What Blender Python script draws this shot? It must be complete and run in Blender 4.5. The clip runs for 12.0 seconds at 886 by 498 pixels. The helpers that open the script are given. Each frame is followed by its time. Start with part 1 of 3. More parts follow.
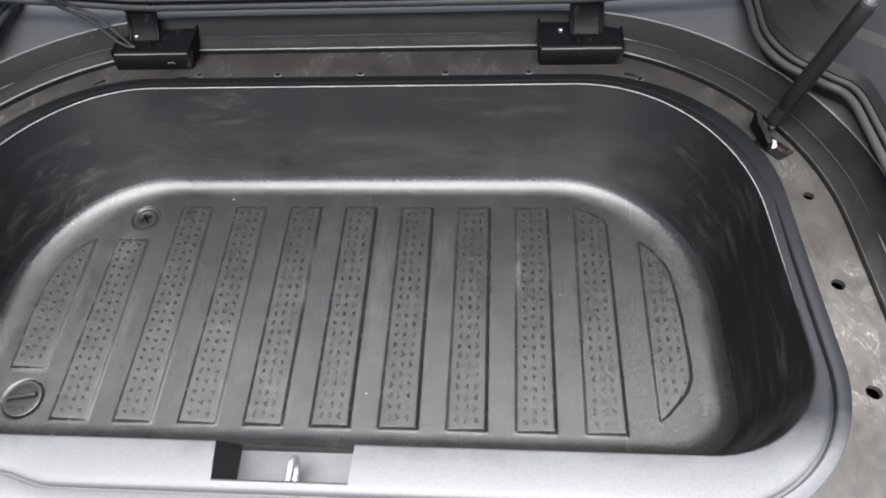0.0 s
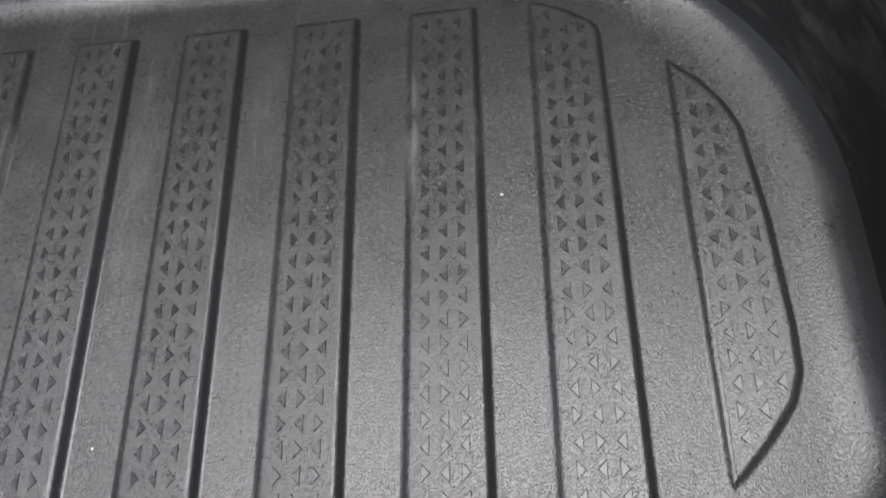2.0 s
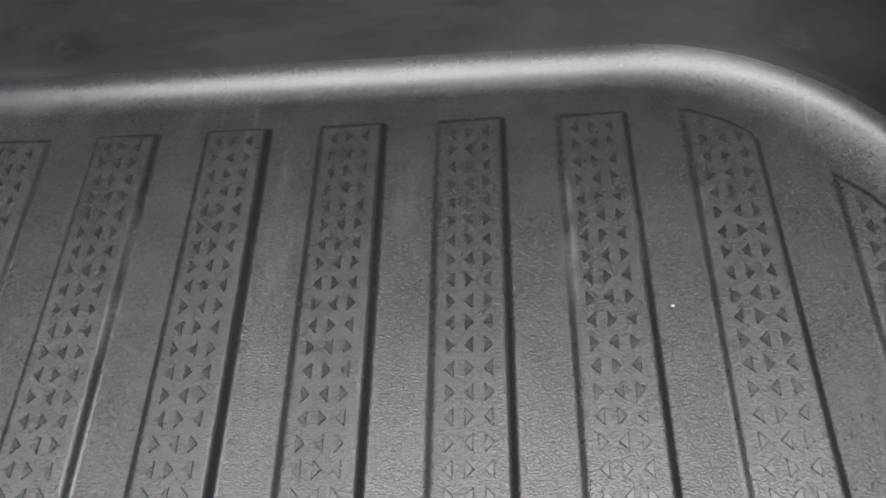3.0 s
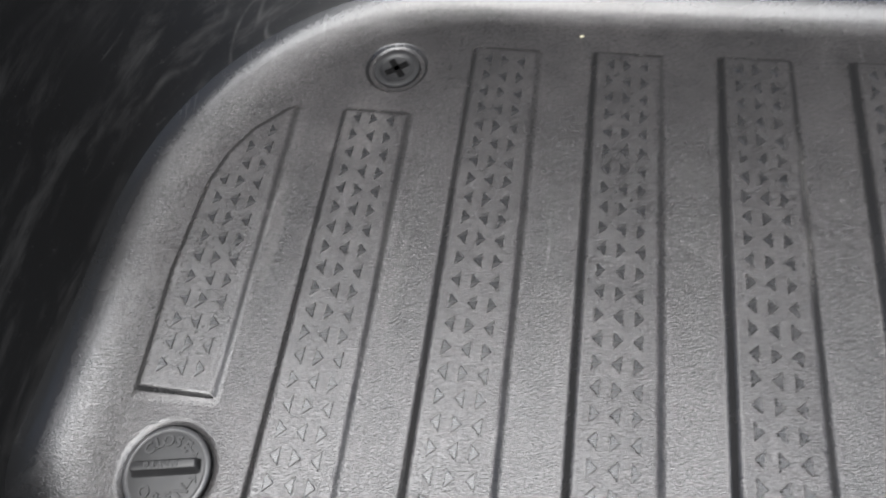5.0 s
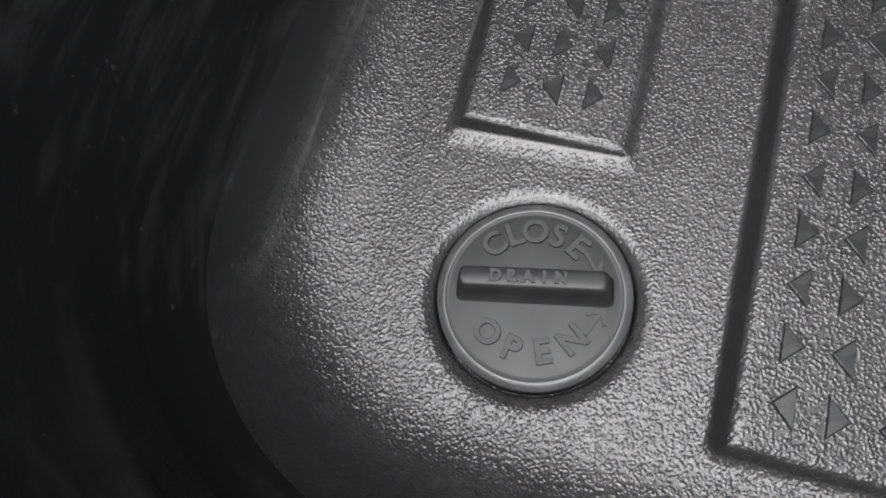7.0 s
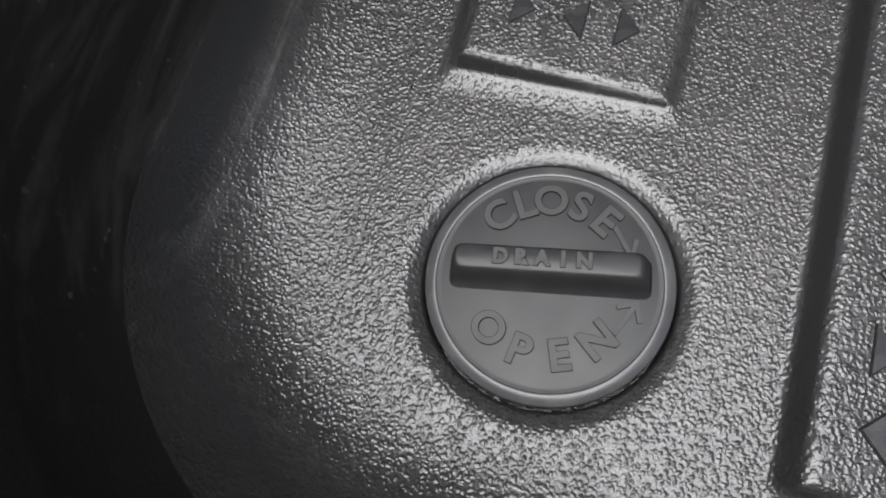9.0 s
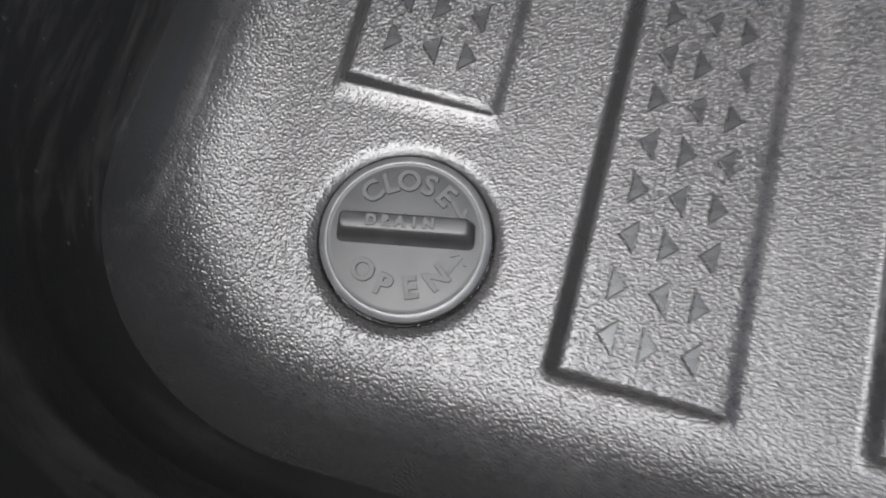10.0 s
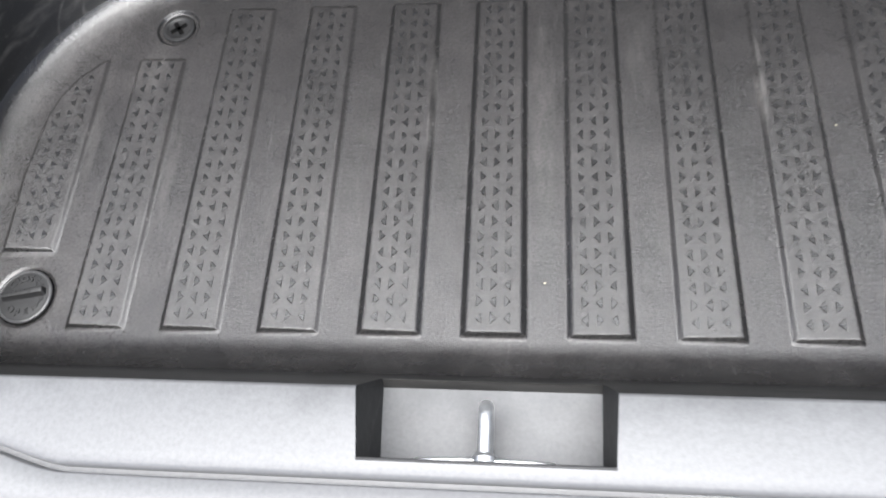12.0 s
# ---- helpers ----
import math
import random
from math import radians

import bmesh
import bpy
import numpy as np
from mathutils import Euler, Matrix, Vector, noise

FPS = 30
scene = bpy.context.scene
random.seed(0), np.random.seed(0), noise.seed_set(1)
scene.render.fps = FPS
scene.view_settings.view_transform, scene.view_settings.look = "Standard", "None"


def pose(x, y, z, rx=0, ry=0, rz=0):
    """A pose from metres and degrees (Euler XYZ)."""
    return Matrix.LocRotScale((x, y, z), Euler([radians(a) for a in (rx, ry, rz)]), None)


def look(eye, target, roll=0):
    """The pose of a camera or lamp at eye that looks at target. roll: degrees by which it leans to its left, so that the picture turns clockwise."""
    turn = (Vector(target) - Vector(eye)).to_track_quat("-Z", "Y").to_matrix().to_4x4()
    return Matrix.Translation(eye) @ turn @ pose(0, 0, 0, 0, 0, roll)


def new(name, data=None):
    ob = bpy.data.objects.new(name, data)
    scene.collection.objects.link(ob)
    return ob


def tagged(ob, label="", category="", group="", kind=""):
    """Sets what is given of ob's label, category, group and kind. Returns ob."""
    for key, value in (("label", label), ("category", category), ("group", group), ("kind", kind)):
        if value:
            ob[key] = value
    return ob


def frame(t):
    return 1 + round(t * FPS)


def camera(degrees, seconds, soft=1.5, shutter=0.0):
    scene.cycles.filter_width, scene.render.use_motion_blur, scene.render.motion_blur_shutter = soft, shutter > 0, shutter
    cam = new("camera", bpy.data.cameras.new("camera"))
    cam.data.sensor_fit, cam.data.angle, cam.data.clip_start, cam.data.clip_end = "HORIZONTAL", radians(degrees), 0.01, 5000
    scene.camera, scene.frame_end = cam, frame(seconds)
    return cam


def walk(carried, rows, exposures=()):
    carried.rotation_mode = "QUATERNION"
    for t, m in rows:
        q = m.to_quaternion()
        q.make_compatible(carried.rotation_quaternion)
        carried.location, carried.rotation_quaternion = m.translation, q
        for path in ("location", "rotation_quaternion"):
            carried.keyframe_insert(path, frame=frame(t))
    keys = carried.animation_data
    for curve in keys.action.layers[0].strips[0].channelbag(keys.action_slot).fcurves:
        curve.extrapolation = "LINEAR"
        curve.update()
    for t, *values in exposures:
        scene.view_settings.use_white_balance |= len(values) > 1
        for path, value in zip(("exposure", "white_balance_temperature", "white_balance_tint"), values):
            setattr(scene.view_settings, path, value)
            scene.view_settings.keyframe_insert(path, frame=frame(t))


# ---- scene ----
# ---- the camera and its walk ----
cam = camera(63.0, 12.0, soft=1.9, shutter=0.2)
PATH = [
    (0, (0.1884, -0.2833, 0.7534), (0.1473, 0.0009, 0.3441), -6.29),
    (0.5, (0.2293, -0.1918, 0.6517), (0.1869, 0.0735, 0.2301), -8.27),
    (1, (0.2453, -0.1164, 0.5064), (0.2027, 0.1143, 0.0649), -11.37),
    (1.5, (0.2504, -0.0644, 0.4045), (0.2002, 0.1361, -0.0508), -15.86),
    (2, (0.2704, -0.0068, 0.3657), (0.2126, 0.1817, -0.0938), -19.06),
    (2.5, (0.2281, 0.0192, 0.3662), (0.1800, 0.2451, -0.0772), -13.03),
    (2.7, (0.2048, 0.0081, 0.3562), (0.1638, 0.2549, -0.0766), -10.52),
    (4.3, (-0.0286, 0.0431, 0.3863), (-0.1225, 0.2549, -0.0568), -17.40),
    (4.5, (-0.0815, 0.0250, 0.3869), (-0.1652, 0.2404, -0.0565), -14.51),
    (5, (-0.1871, -0.0206, 0.3511), (-0.2603, 0.2049, -0.0891), -11.13),
    (5.5, (-0.2569, -0.0249, 0.2694), (-0.3709, 0.1578, -0.1818), -25.34),
    (6, (-0.3098, -0.0290, 0.2047), (-0.4251, 0.1293, -0.2554), -28.00),
    (6.5, (-0.3323, -0.0236, 0.1730), (-0.4354, 0.1313, -0.2911), -21.61),
    (7, (-0.3490, -0.0223, 0.1576), (-0.4610, 0.1317, -0.3047), -21.53),
    (7.5, (-0.3508, -0.0182, 0.1479), (-0.4556, 0.1328, -0.3171), -18.98),
    (7.7, (-0.3536, -0.0164, 0.1429), (-0.4576, 0.1309, -0.3235), -18.96),
    (9.5, (-0.3565, -0.0097, 0.1237), (-0.4592, 0.1155, -0.3494), -24.23),
    (10, (-0.3357, -0.0215, 0.1766), (-0.3853, 0.1020, -0.3054), -6.68),
    (10.5, (-0.2639, -0.0400, 0.2558), (-0.3403, 0.0831, -0.2227), -18.84),
    (11, (-0.1426, -0.0764, 0.3299), (-0.2240, 0.0836, -0.1368), -17.95),
    (11.5, (-0.0372, -0.1055, 0.3997), (-0.1055, 0.0699, -0.0636), -17.09),
    (12, (0.0224, -0.1525, 0.4931), (-0.0339, 0.0500, 0.0394), -13.70),
]
walk(cam, [(t, look(eye, target, roll)) for t, eye, target, roll in PATH],
     exposures=[(0.0, 1.42), (1.0, 1.38), (1.5, 1.28), (2.0, 0.95), (2.5, 0.84), (4.5, 1.12), (5.0, 1.25), (5.5, 1.1), (6.5, 0.86), (7.5, 0.9), (9.5, 0.85), (10.0, 1.5), (10.5, 1.85), (11.0, 1.85), (11.5, 1.66), (12.0, 1.45)])

# ---- sky and sun: bright overcast day ----
SUN_ELEVATION, SUN_TURN = radians(75), radians(195)
TOWARDS = Vector((-0.02, -0.2, 0.98))
world = bpy.data.worlds.new("sky")
scene.world = world
world.use_nodes = True
wt = world.node_tree
wt.nodes.clear()
sky = wt.nodes.new("ShaderNodeTexSky")
sky.sky_type = "NISHITA"
sky.sun_disc = False
sky.sun_elevation, sky.sun_rotation = SUN_ELEVATION, SUN_TURN
sky.air_density, sky.dust_density, sky.ozone_density = 1.0, 4.0, 0.6
back = wt.nodes.new("ShaderNodeBackground")
back.inputs["Strength"].default_value = 0.075
wout = wt.nodes.new("ShaderNodeOutputWorld")
wt.links.new(sky.outputs[0], back.inputs["Color"])
wt.links.new(back.outputs[0], wout.inputs["Surface"])

sun = new("sun", bpy.data.lights.new("sun", "SUN"))
sun.data.energy, sun.data.angle, sun.data.color = 5.1, radians(60), (0.97, 0.985, 1.0)
sun.matrix_world = look(TOWARDS * 5, (0, 0, 0))


import mathutils.geometry

# ---- materials ----
class Nodes:
    """A small builder for procedural node materials."""

    def __init__(self, name):
        self.mat = bpy.data.materials.new(name)
        self.mat.use_nodes = True
        self.tree = self.mat.node_tree
        self.bsdf = self.tree.nodes["Principled BSDF"]
        coords = self.tree.nodes.new("ShaderNodeTexCoord")
        self.coord, self.up = coords.outputs["Object"], coords.outputs["Normal"]

    def put(self, socket, value):
        if isinstance(value, bpy.types.NodeSocket):
            self.tree.links.new(value, socket)
        elif isinstance(value, tuple) and len(value) == 3 and socket.type == "RGBA":
            socket.default_value = (*value, 1)
        else:
            socket.default_value = value

    def node(self, kind, out=0, **ins):
        n = self.tree.nodes.new(kind)
        for key, value in ins.items():
            self.put(n.inputs[key.replace("_", " ")], value)
        return n.outputs[out]

    def scaled(self, x, y, z):
        n = self.tree.nodes.new("ShaderNodeMapping")
        n.inputs["Scale"].default_value = (x, y, z)
        self.tree.links.new(self.coord, n.inputs["Vector"])
        return n.outputs[0]

    def noise(self, scale, detail=3.0, rough=0.55, vector=None, distort=0.0):
        return self.node("ShaderNodeTexNoise", 0, Vector=vector or self.coord, Scale=scale, Detail=detail, Roughness=rough, Distortion=distort)

    def ramp(self, value, low, high, a=0.0, b=1.0):
        n = self.tree.nodes.new("ShaderNodeMapRange")
        for key, v in zip(("Value", "From Min", "From Max", "To Min", "To Max"), (value, low, high, a, b)):
            self.put(n.inputs[key], v)
        return n.outputs[0]

    def math(self, what, a, b):
        n = self.tree.nodes.new("ShaderNodeMath")
        n.operation = what
        self.put(n.inputs[0], a)
        self.put(n.inputs[1], b)
        return n.outputs[0]

    def mix(self, factor, a, b):
        n = self.tree.nodes.new("ShaderNodeMix")
        n.data_type = "RGBA"
        self.put(n.inputs[0], factor)
        self.put(n.inputs[6], a)
        self.put(n.inputs[7], b)
        return n.outputs[2]

    def bump(self, height, strength, distance, normal=None):
        n = self.tree.nodes.new("ShaderNodeBump")
        self.put(n.inputs["Height"], height)
        n.inputs["Strength"].default_value, n.inputs["Distance"].default_value = strength, distance
        if normal:
            self.tree.links.new(normal, n.inputs["Normal"])
        return n.outputs[0]

    def done(self, colour, rough, metal=0.0, normal=None, spec=0.5):
        self.put(self.bsdf.inputs["Base Color"], colour)
        self.put(self.bsdf.inputs["Roughness"], rough)
        self.put(self.bsdf.inputs["Metallic"], metal)
        self.put(self.bsdf.inputs["Specular IOR Level"], spec)
        if normal:
            self.tree.links.new(normal, self.bsdf.inputs["Normal"])
        return self.mat


# rubbed pale marks on the tub's floor: centre, reach across and along, strength
SCUFFS = [(0.2065, 0.215, 0.0045, 0.055, 0.5), (-0.0545, 0.20, 0.004, 0.06, 0.35), (0.037, 0.19, 0.011, 0.11, 0.14), (0.2455, 0.215, 0.003, 0.03, 0.25),
          (0.115, 0.24, 0.012, 0.05, 0.11), (-0.272, 0.15, 0.010, 0.09, 0.12), (-0.305, 0.235, 0.018, 0.03, 0.15), (-0.345, 0.16, 0.007, 0.08, 0.12)]


def grained_plastic(name, grain, dust):
    """Black moulded plastic with a leather grain and a film of dust; shade on slopes and to the right is put into its
    colour.
    """
    n = Nodes(name)
    wander = n.tree.nodes.new("ShaderNodeVectorMath")
    wander.operation = "MULTIPLY_ADD"
    n.tree.links.new(n.node("ShaderNodeTexNoise", 1, Vector=n.coord, Scale=700.0, Detail=2.0), wander.inputs[0])
    wander.inputs[1].default_value = (0.0011, 0.0011, 0.0011)
    n.tree.links.new(n.coord, wander.inputs[2])
    cell = n.tree.nodes.new("ShaderNodeTexVoronoi")
    cell.feature = "SMOOTH_F1"
    cell.inputs["Scale"].default_value, cell.inputs["Smoothness"].default_value = 1150.0, 0.35
    n.tree.links.new(wander.outputs[0], cell.inputs["Vector"])
    pebble = n.ramp(cell.outputs["Distance"], 0.05, 0.6, 1.0, 0.0)
    fine = n.noise(1900.0, 1.0, 0.5, distort=0.4)
    lump = n.noise(430.0, 2.0, 0.5)
    height = n.math("ADD", n.math("ADD", pebble, n.math("MULTIPLY", fine, 0.5)), n.math("MULTIPLY", lump, 0.4))
    cloud = n.noise(7.0, 5.0, 0.6)
    blot = n.noise(38.0, 4.0, 0.6)
    pits = n.ramp(n.noise(430.0, 4.0, 0.75), 0.3, 0.68, 0.15, 1.0)
    place = n.tree.nodes.new("ShaderNodeSeparateXYZ")
    n.tree.links.new(n.coord, place.inputs[0])
    film = n.math("MULTIPLY", n.ramp(cloud, 0.3, 0.75, 0.35, 1.0), n.ramp(blot, 0.25, 0.8, 0.4, 1.0))
    # Slopes get less dust, so their shade is put into the colour.
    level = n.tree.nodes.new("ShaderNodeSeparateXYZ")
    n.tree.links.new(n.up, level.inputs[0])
    # Front curve paler: scuffing plus painted light, less in the left corner.
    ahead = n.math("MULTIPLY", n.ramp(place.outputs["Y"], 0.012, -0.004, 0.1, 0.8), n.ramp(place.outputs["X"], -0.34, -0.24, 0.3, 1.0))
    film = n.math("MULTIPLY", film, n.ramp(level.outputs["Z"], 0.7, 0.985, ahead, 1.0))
    # Dimmer light on the right side, put in as a thinner dust tone.
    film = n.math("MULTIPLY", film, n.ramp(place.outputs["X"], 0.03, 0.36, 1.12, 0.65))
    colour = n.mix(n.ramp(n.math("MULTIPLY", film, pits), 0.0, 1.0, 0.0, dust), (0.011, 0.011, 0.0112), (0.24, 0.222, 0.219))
    streak = n.ramp(n.noise(15.0, 6.0, 0.75, n.scaled(9.0, 0.7, 1.0), 0.5), 0.58, 0.8)
    scrape = n.math("MULTIPLY", n.math("MULTIPLY", streak, n.ramp(n.noise(5.0, 3.0), 0.46, 0.62)), n.ramp(pits, 0.0, 1.0, 0.35, 1.0))
    colour = n.mix(n.math("MULTIPLY", scrape, 0.42), colour, (0.2, 0.198, 0.195))
    smear = n.math("MULTIPLY", n.ramp(n.noise(55.0, 5.0, 0.7, n.scaled(2.0, 0.5, 1.0)), 0.38, 0.66), n.ramp(pits, 0.0, 1.0, 0.4, 1.0))
    for cx, cy, rx, ry, much in SCUFFS:
        dx, dy = (n.math("MULTIPLY", n.math("SUBTRACT", place.outputs[axis], c), 1.0 / r) for axis, c, r in (("X", cx, rx), ("Y", cy, ry)))
        spot = n.ramp(n.math("ADD", n.math("MULTIPLY", dx, dx), n.math("MULTIPLY", dy, dy)), 0.1, 1.0, much, 0.0)
        colour = n.mix(n.math("MULTIPLY", spot, smear), colour, (0.19, 0.183, 0.175))
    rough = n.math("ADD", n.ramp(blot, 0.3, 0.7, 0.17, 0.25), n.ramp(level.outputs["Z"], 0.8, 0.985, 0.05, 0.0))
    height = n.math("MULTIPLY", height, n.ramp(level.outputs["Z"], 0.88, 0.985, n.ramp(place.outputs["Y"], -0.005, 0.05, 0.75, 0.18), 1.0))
    return n.done(colour, rough, normal=n.bump(height, grain, 0.0005))


def wall_plastic():
    """The same plastic on the walls: finer grain, long pale scuffs; light on the back wall is put into the colour."""
    n = Nodes("wall_plastic")
    grain = n.noise(900.0, 2.0)
    scuff = n.noise(11.0, 7.0, 0.72, n.scaled(1.0, 1.0, 6.0), 0.35)
    hair = n.ramp(n.noise(60.0, 4.0, 0.6, n.scaled(1.0, 0.25, 2.2), 0.3), 0.62, 0.72)
    cloud = n.noise(5.0, 4.0, 0.6)
    speck = n.math("MULTIPLY", n.ramp(n.noise(420.0, 2.0), 0.68, 0.76), n.ramp(cloud, 0.42, 0.6))
    film = n.math("MULTIPLY", n.ramp(scuff, 0.5, 0.78), n.ramp(cloud, 0.38, 0.66))
    mark = n.math("MAXIMUM", n.math("MAXIMUM", film, n.math("MULTIPLY", hair, n.ramp(cloud, 0.4, 0.62, 0.0, 0.3))), n.math("MULTIPLY", speck, 0.7))
    place = n.tree.nodes.new("ShaderNodeSeparateXYZ")
    n.tree.links.new(n.coord, place.inputs[0])
    # Back wall paler, most low down: scuffed dust plus light put into colour.
    lit_scuff = n.math("MULTIPLY", n.ramp(place.outputs["Y"], 0.28, 0.37), n.ramp(n.noise(9.0, 6.0, 0.7, n.scaled(0.6, 1.0, 3.0), 0.5), 0.34, 0.68, 0.1, 1.0))
    lit_scuff = n.math("MULTIPLY", lit_scuff, n.ramp(place.outputs["Z"], 0.075, 0.025, 0.15, 1.0))
    mark = n.math("MAXIMUM", mark, n.math("MULTIPLY", lit_scuff, 0.65))
    swirl = n.noise(6.0, 3.0, 0.5, n.scaled(1.0, 1.0, 2.5), 0.8)
    arc = n.ramp(n.math("ABSOLUTE", n.math("SUBTRACT", swirl, 0.5), 0.0), 0.0, 0.016, 1.0, 0.0)
    arc = n.math("MULTIPLY", arc, n.math("MULTIPLY", n.ramp(n.noise(23.0, 4.0, 0.6), 0.42, 0.62), n.ramp(place.outputs["X"], 0.05, -0.22)))
    mark = n.math("MAXIMUM", mark, n.math("MULTIPLY", arc, n.math("MULTIPLY", n.ramp(place.outputs["Y"], 0.15, 0.25, 0.0, 0.6), n.ramp(place.outputs["Z"], 0.095, 0.07))))
    # Pale front wall smudges; faded towards the left corner to paint its shade.
    near = n.math("MULTIPLY", n.math("MULTIPLY", n.ramp(place.outputs["Y"], 0.0, -0.03), n.ramp(place.outputs["X"], -0.37, -0.26)), n.ramp(n.noise(14.0, 6.0, 0.7, n.scaled(0.35, 1.0, 3.0), 0.6), 0.36, 0.66, 0.1, 1.0))
    mark = n.math("MAXIMUM", mark, n.math("MULTIPLY", near, 0.9))
    colour = n.mix(n.ramp(mark, 0.0, 1.0, 0.0, 0.27), (0.0068, 0.0068, 0.0069), (0.17, 0.167, 0.162))
    rough = n.ramp(film, 0.0, 1.0, 0.4, 0.54)
    return n.done(colour, rough, normal=n.bump(grain, 0.25, 0.0003), spec=0.2)


def smooth_plastic(name, value, rough, spec=0.5):
    n = Nodes(name)
    blot = n.noise(160.0, 4.0, 0.6)
    colour = n.mix(n.ramp(blot, 0.4, 0.8, 0.0, 0.5), (value, value, value * 1.05), (value * 2.2, value * 2.2, value * 2.15))
    return n.done(colour, n.ramp(blot, 0.3, 0.7, rough - 0.05, rough + 0.06), normal=n.bump(n.noise(2500.0, 2.0), 0.12, 0.0001), spec=spec)


def dusty_panel(name, dark, pale, veined, spec=0.35):
    """Dark body panel under dried mud: pale brown-grey film with runs, darkened at the back for the lid's shade."""
    n = Nodes(name)
    cloud = n.noise(9.0, 6.0, 0.65)
    runs = n.noise(26.0, 5.0, 0.65, n.scaled(1.6, 0.6, 1.0), 1.6)
    speck = n.noise(300.0, 3.0)
    grit = n.ramp(n.noise(90.0, 4.0, 0.65), 0.3, 0.7, 0.7, 1.0)
    film = n.math("MULTIPLY", n.ramp(cloud, 0.3, 0.62, 0.3, 1.0), n.math("MULTIPLY", n.ramp(runs, 0.3, 0.66, 0.45, 1.0), grit))
    place = n.tree.nodes.new("ShaderNodeSeparateXYZ")
    n.tree.links.new(n.coord, place.inputs[0])
    # Paler to the front: more dust there, and lid shade painted in behind.
    thick = n.math("ADD", place.outputs["Y"], n.ramp(cloud, 0.2, 0.8, -0.06, 0.06))
    colour = n.mix(film, dark, n.mix(n.ramp(thick, 0.33, 0.08), pale, tuple(2.3 * c for c in pale)))
    vein = n.math("MULTIPLY", n.ramp(n.math("ABSOLUTE", n.math("SUBTRACT", runs, 0.52), 0.0), 0.0, 0.014, 1.0, 0.0), n.ramp(cloud, 0.48, 0.62))
    vein = n.math("MULTIPLY", vein, n.ramp(n.noise(70.0, 4.0, 0.7), 0.42, 0.58))
    colour = n.mix(n.math("MULTIPLY", vein, veined), colour, (0.36, 0.35, 0.33))
    return n.done(colour, n.ramp(film, 0.2, 1.0, 0.5, 0.85), normal=n.bump(speck, 0.2, 0.0004), spec=spec)


def painted(name, colour, rough, grime=0.4, metal=0.0):
    n = Nodes(name)
    cloud = n.noise(11.0, 5.0, 0.6)
    fine = n.noise(240.0, 3.0)
    dirt = n.math("MULTIPLY", n.ramp(cloud, 0.35, 0.7), n.ramp(fine, 0.3, 0.7))
    dark = tuple(c * 0.55 for c in colour)
    return n.done(n.mix(n.ramp(dirt, 0.0, 1.0, 0.0, grime), colour, dark), n.ramp(cloud, 0.3, 0.7, rough - 0.06, rough + 0.08), metal,
                  n.bump(fine, 0.1, 0.0002))


def black_steel():
    """Black coated steel with rust and rubbed spots."""
    n = Nodes("black_steel")
    cloud = n.noise(30.0, 5.0, 0.65)
    fine = n.noise(260.0, 3.0)
    rust = n.math("MULTIPLY", n.ramp(cloud, 0.59, 0.75), n.ramp(fine, 0.35, 0.6))
    colour = n.mix(rust, (0.0035, 0.0035, 0.0038), (0.085, 0.062, 0.042))
    return n.done(colour, n.ramp(rust, 0.0, 1.0, 0.5, 0.8), normal=n.bump(fine, 0.25, 0.0003), spec=0.15)


def zinc():
    n = Nodes("zinc_steel")
    fine = n.noise(180.0, 4.0, 0.6, n.scaled(1.0, 4.0, 1.0))
    return n.done(n.mix(fine, (0.66, 0.67, 0.68), (0.8, 0.81, 0.82)), n.ramp(fine, 0.3, 0.7, 0.42, 0.6), 1.0)


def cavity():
    """The unlit black of holes and slots, put into the colour."""
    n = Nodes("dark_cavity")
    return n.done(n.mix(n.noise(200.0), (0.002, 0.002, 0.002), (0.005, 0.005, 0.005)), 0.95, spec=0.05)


def asphalt():
    n = Nodes("asphalt")
    grit = n.noise(140.0, 4.0, 0.7)
    cloud = n.noise(0.6, 5.0)
    return n.done(n.mix(n.ramp(grit, 0.3, 0.7), (0.035, 0.035, 0.036), n.mix(cloud, (0.07, 0.07, 0.07), (0.1, 0.098, 0.095))), 0.9,
                  normal=n.bump(grit, 0.6, 0.004))


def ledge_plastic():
    """Grained plastic of the rim; sky glare on the broad front ledge and shade at the back are put into the colour."""
    n = Nodes("ledge_plastic")
    grain = n.noise(900.0, 2.0)
    place = n.tree.nodes.new("ShaderNodeSeparateXYZ")
    n.tree.links.new(n.coord, place.inputs[0])
    cloud = n.noise(18.0, 5.0, 0.6)
    edge = n.math("ADD", place.outputs["Y"], n.ramp(cloud, 0.2, 0.8, -0.02, 0.02))
    # Sky glare on the front ledge, painted as a pale tone.
    film = n.ramp(edge, -0.03, -0.088, 0.0, 1.0)
    speck = n.ramp(n.noise(420.0, 4.0, 0.65), 0.3, 0.7, 0.8, 1.05)
    # The back of the rim is painted darker and duller, as in shade.
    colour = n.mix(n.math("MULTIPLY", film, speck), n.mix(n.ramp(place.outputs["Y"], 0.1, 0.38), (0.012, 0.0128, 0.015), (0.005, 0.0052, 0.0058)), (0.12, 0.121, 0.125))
    back_shade = n.ramp(place.outputs["Y"], 0.05, 0.3)
    return n.done(colour, n.math("ADD", n.ramp(cloud, 0.3, 0.7, 0.47, 0.51), n.math("MULTIPLY", back_shade, 0.14)), normal=n.bump(grain, 0.25, 0.0003), spec=n.ramp(back_shade, 0.0, 1.0, 0.5, 0.12))


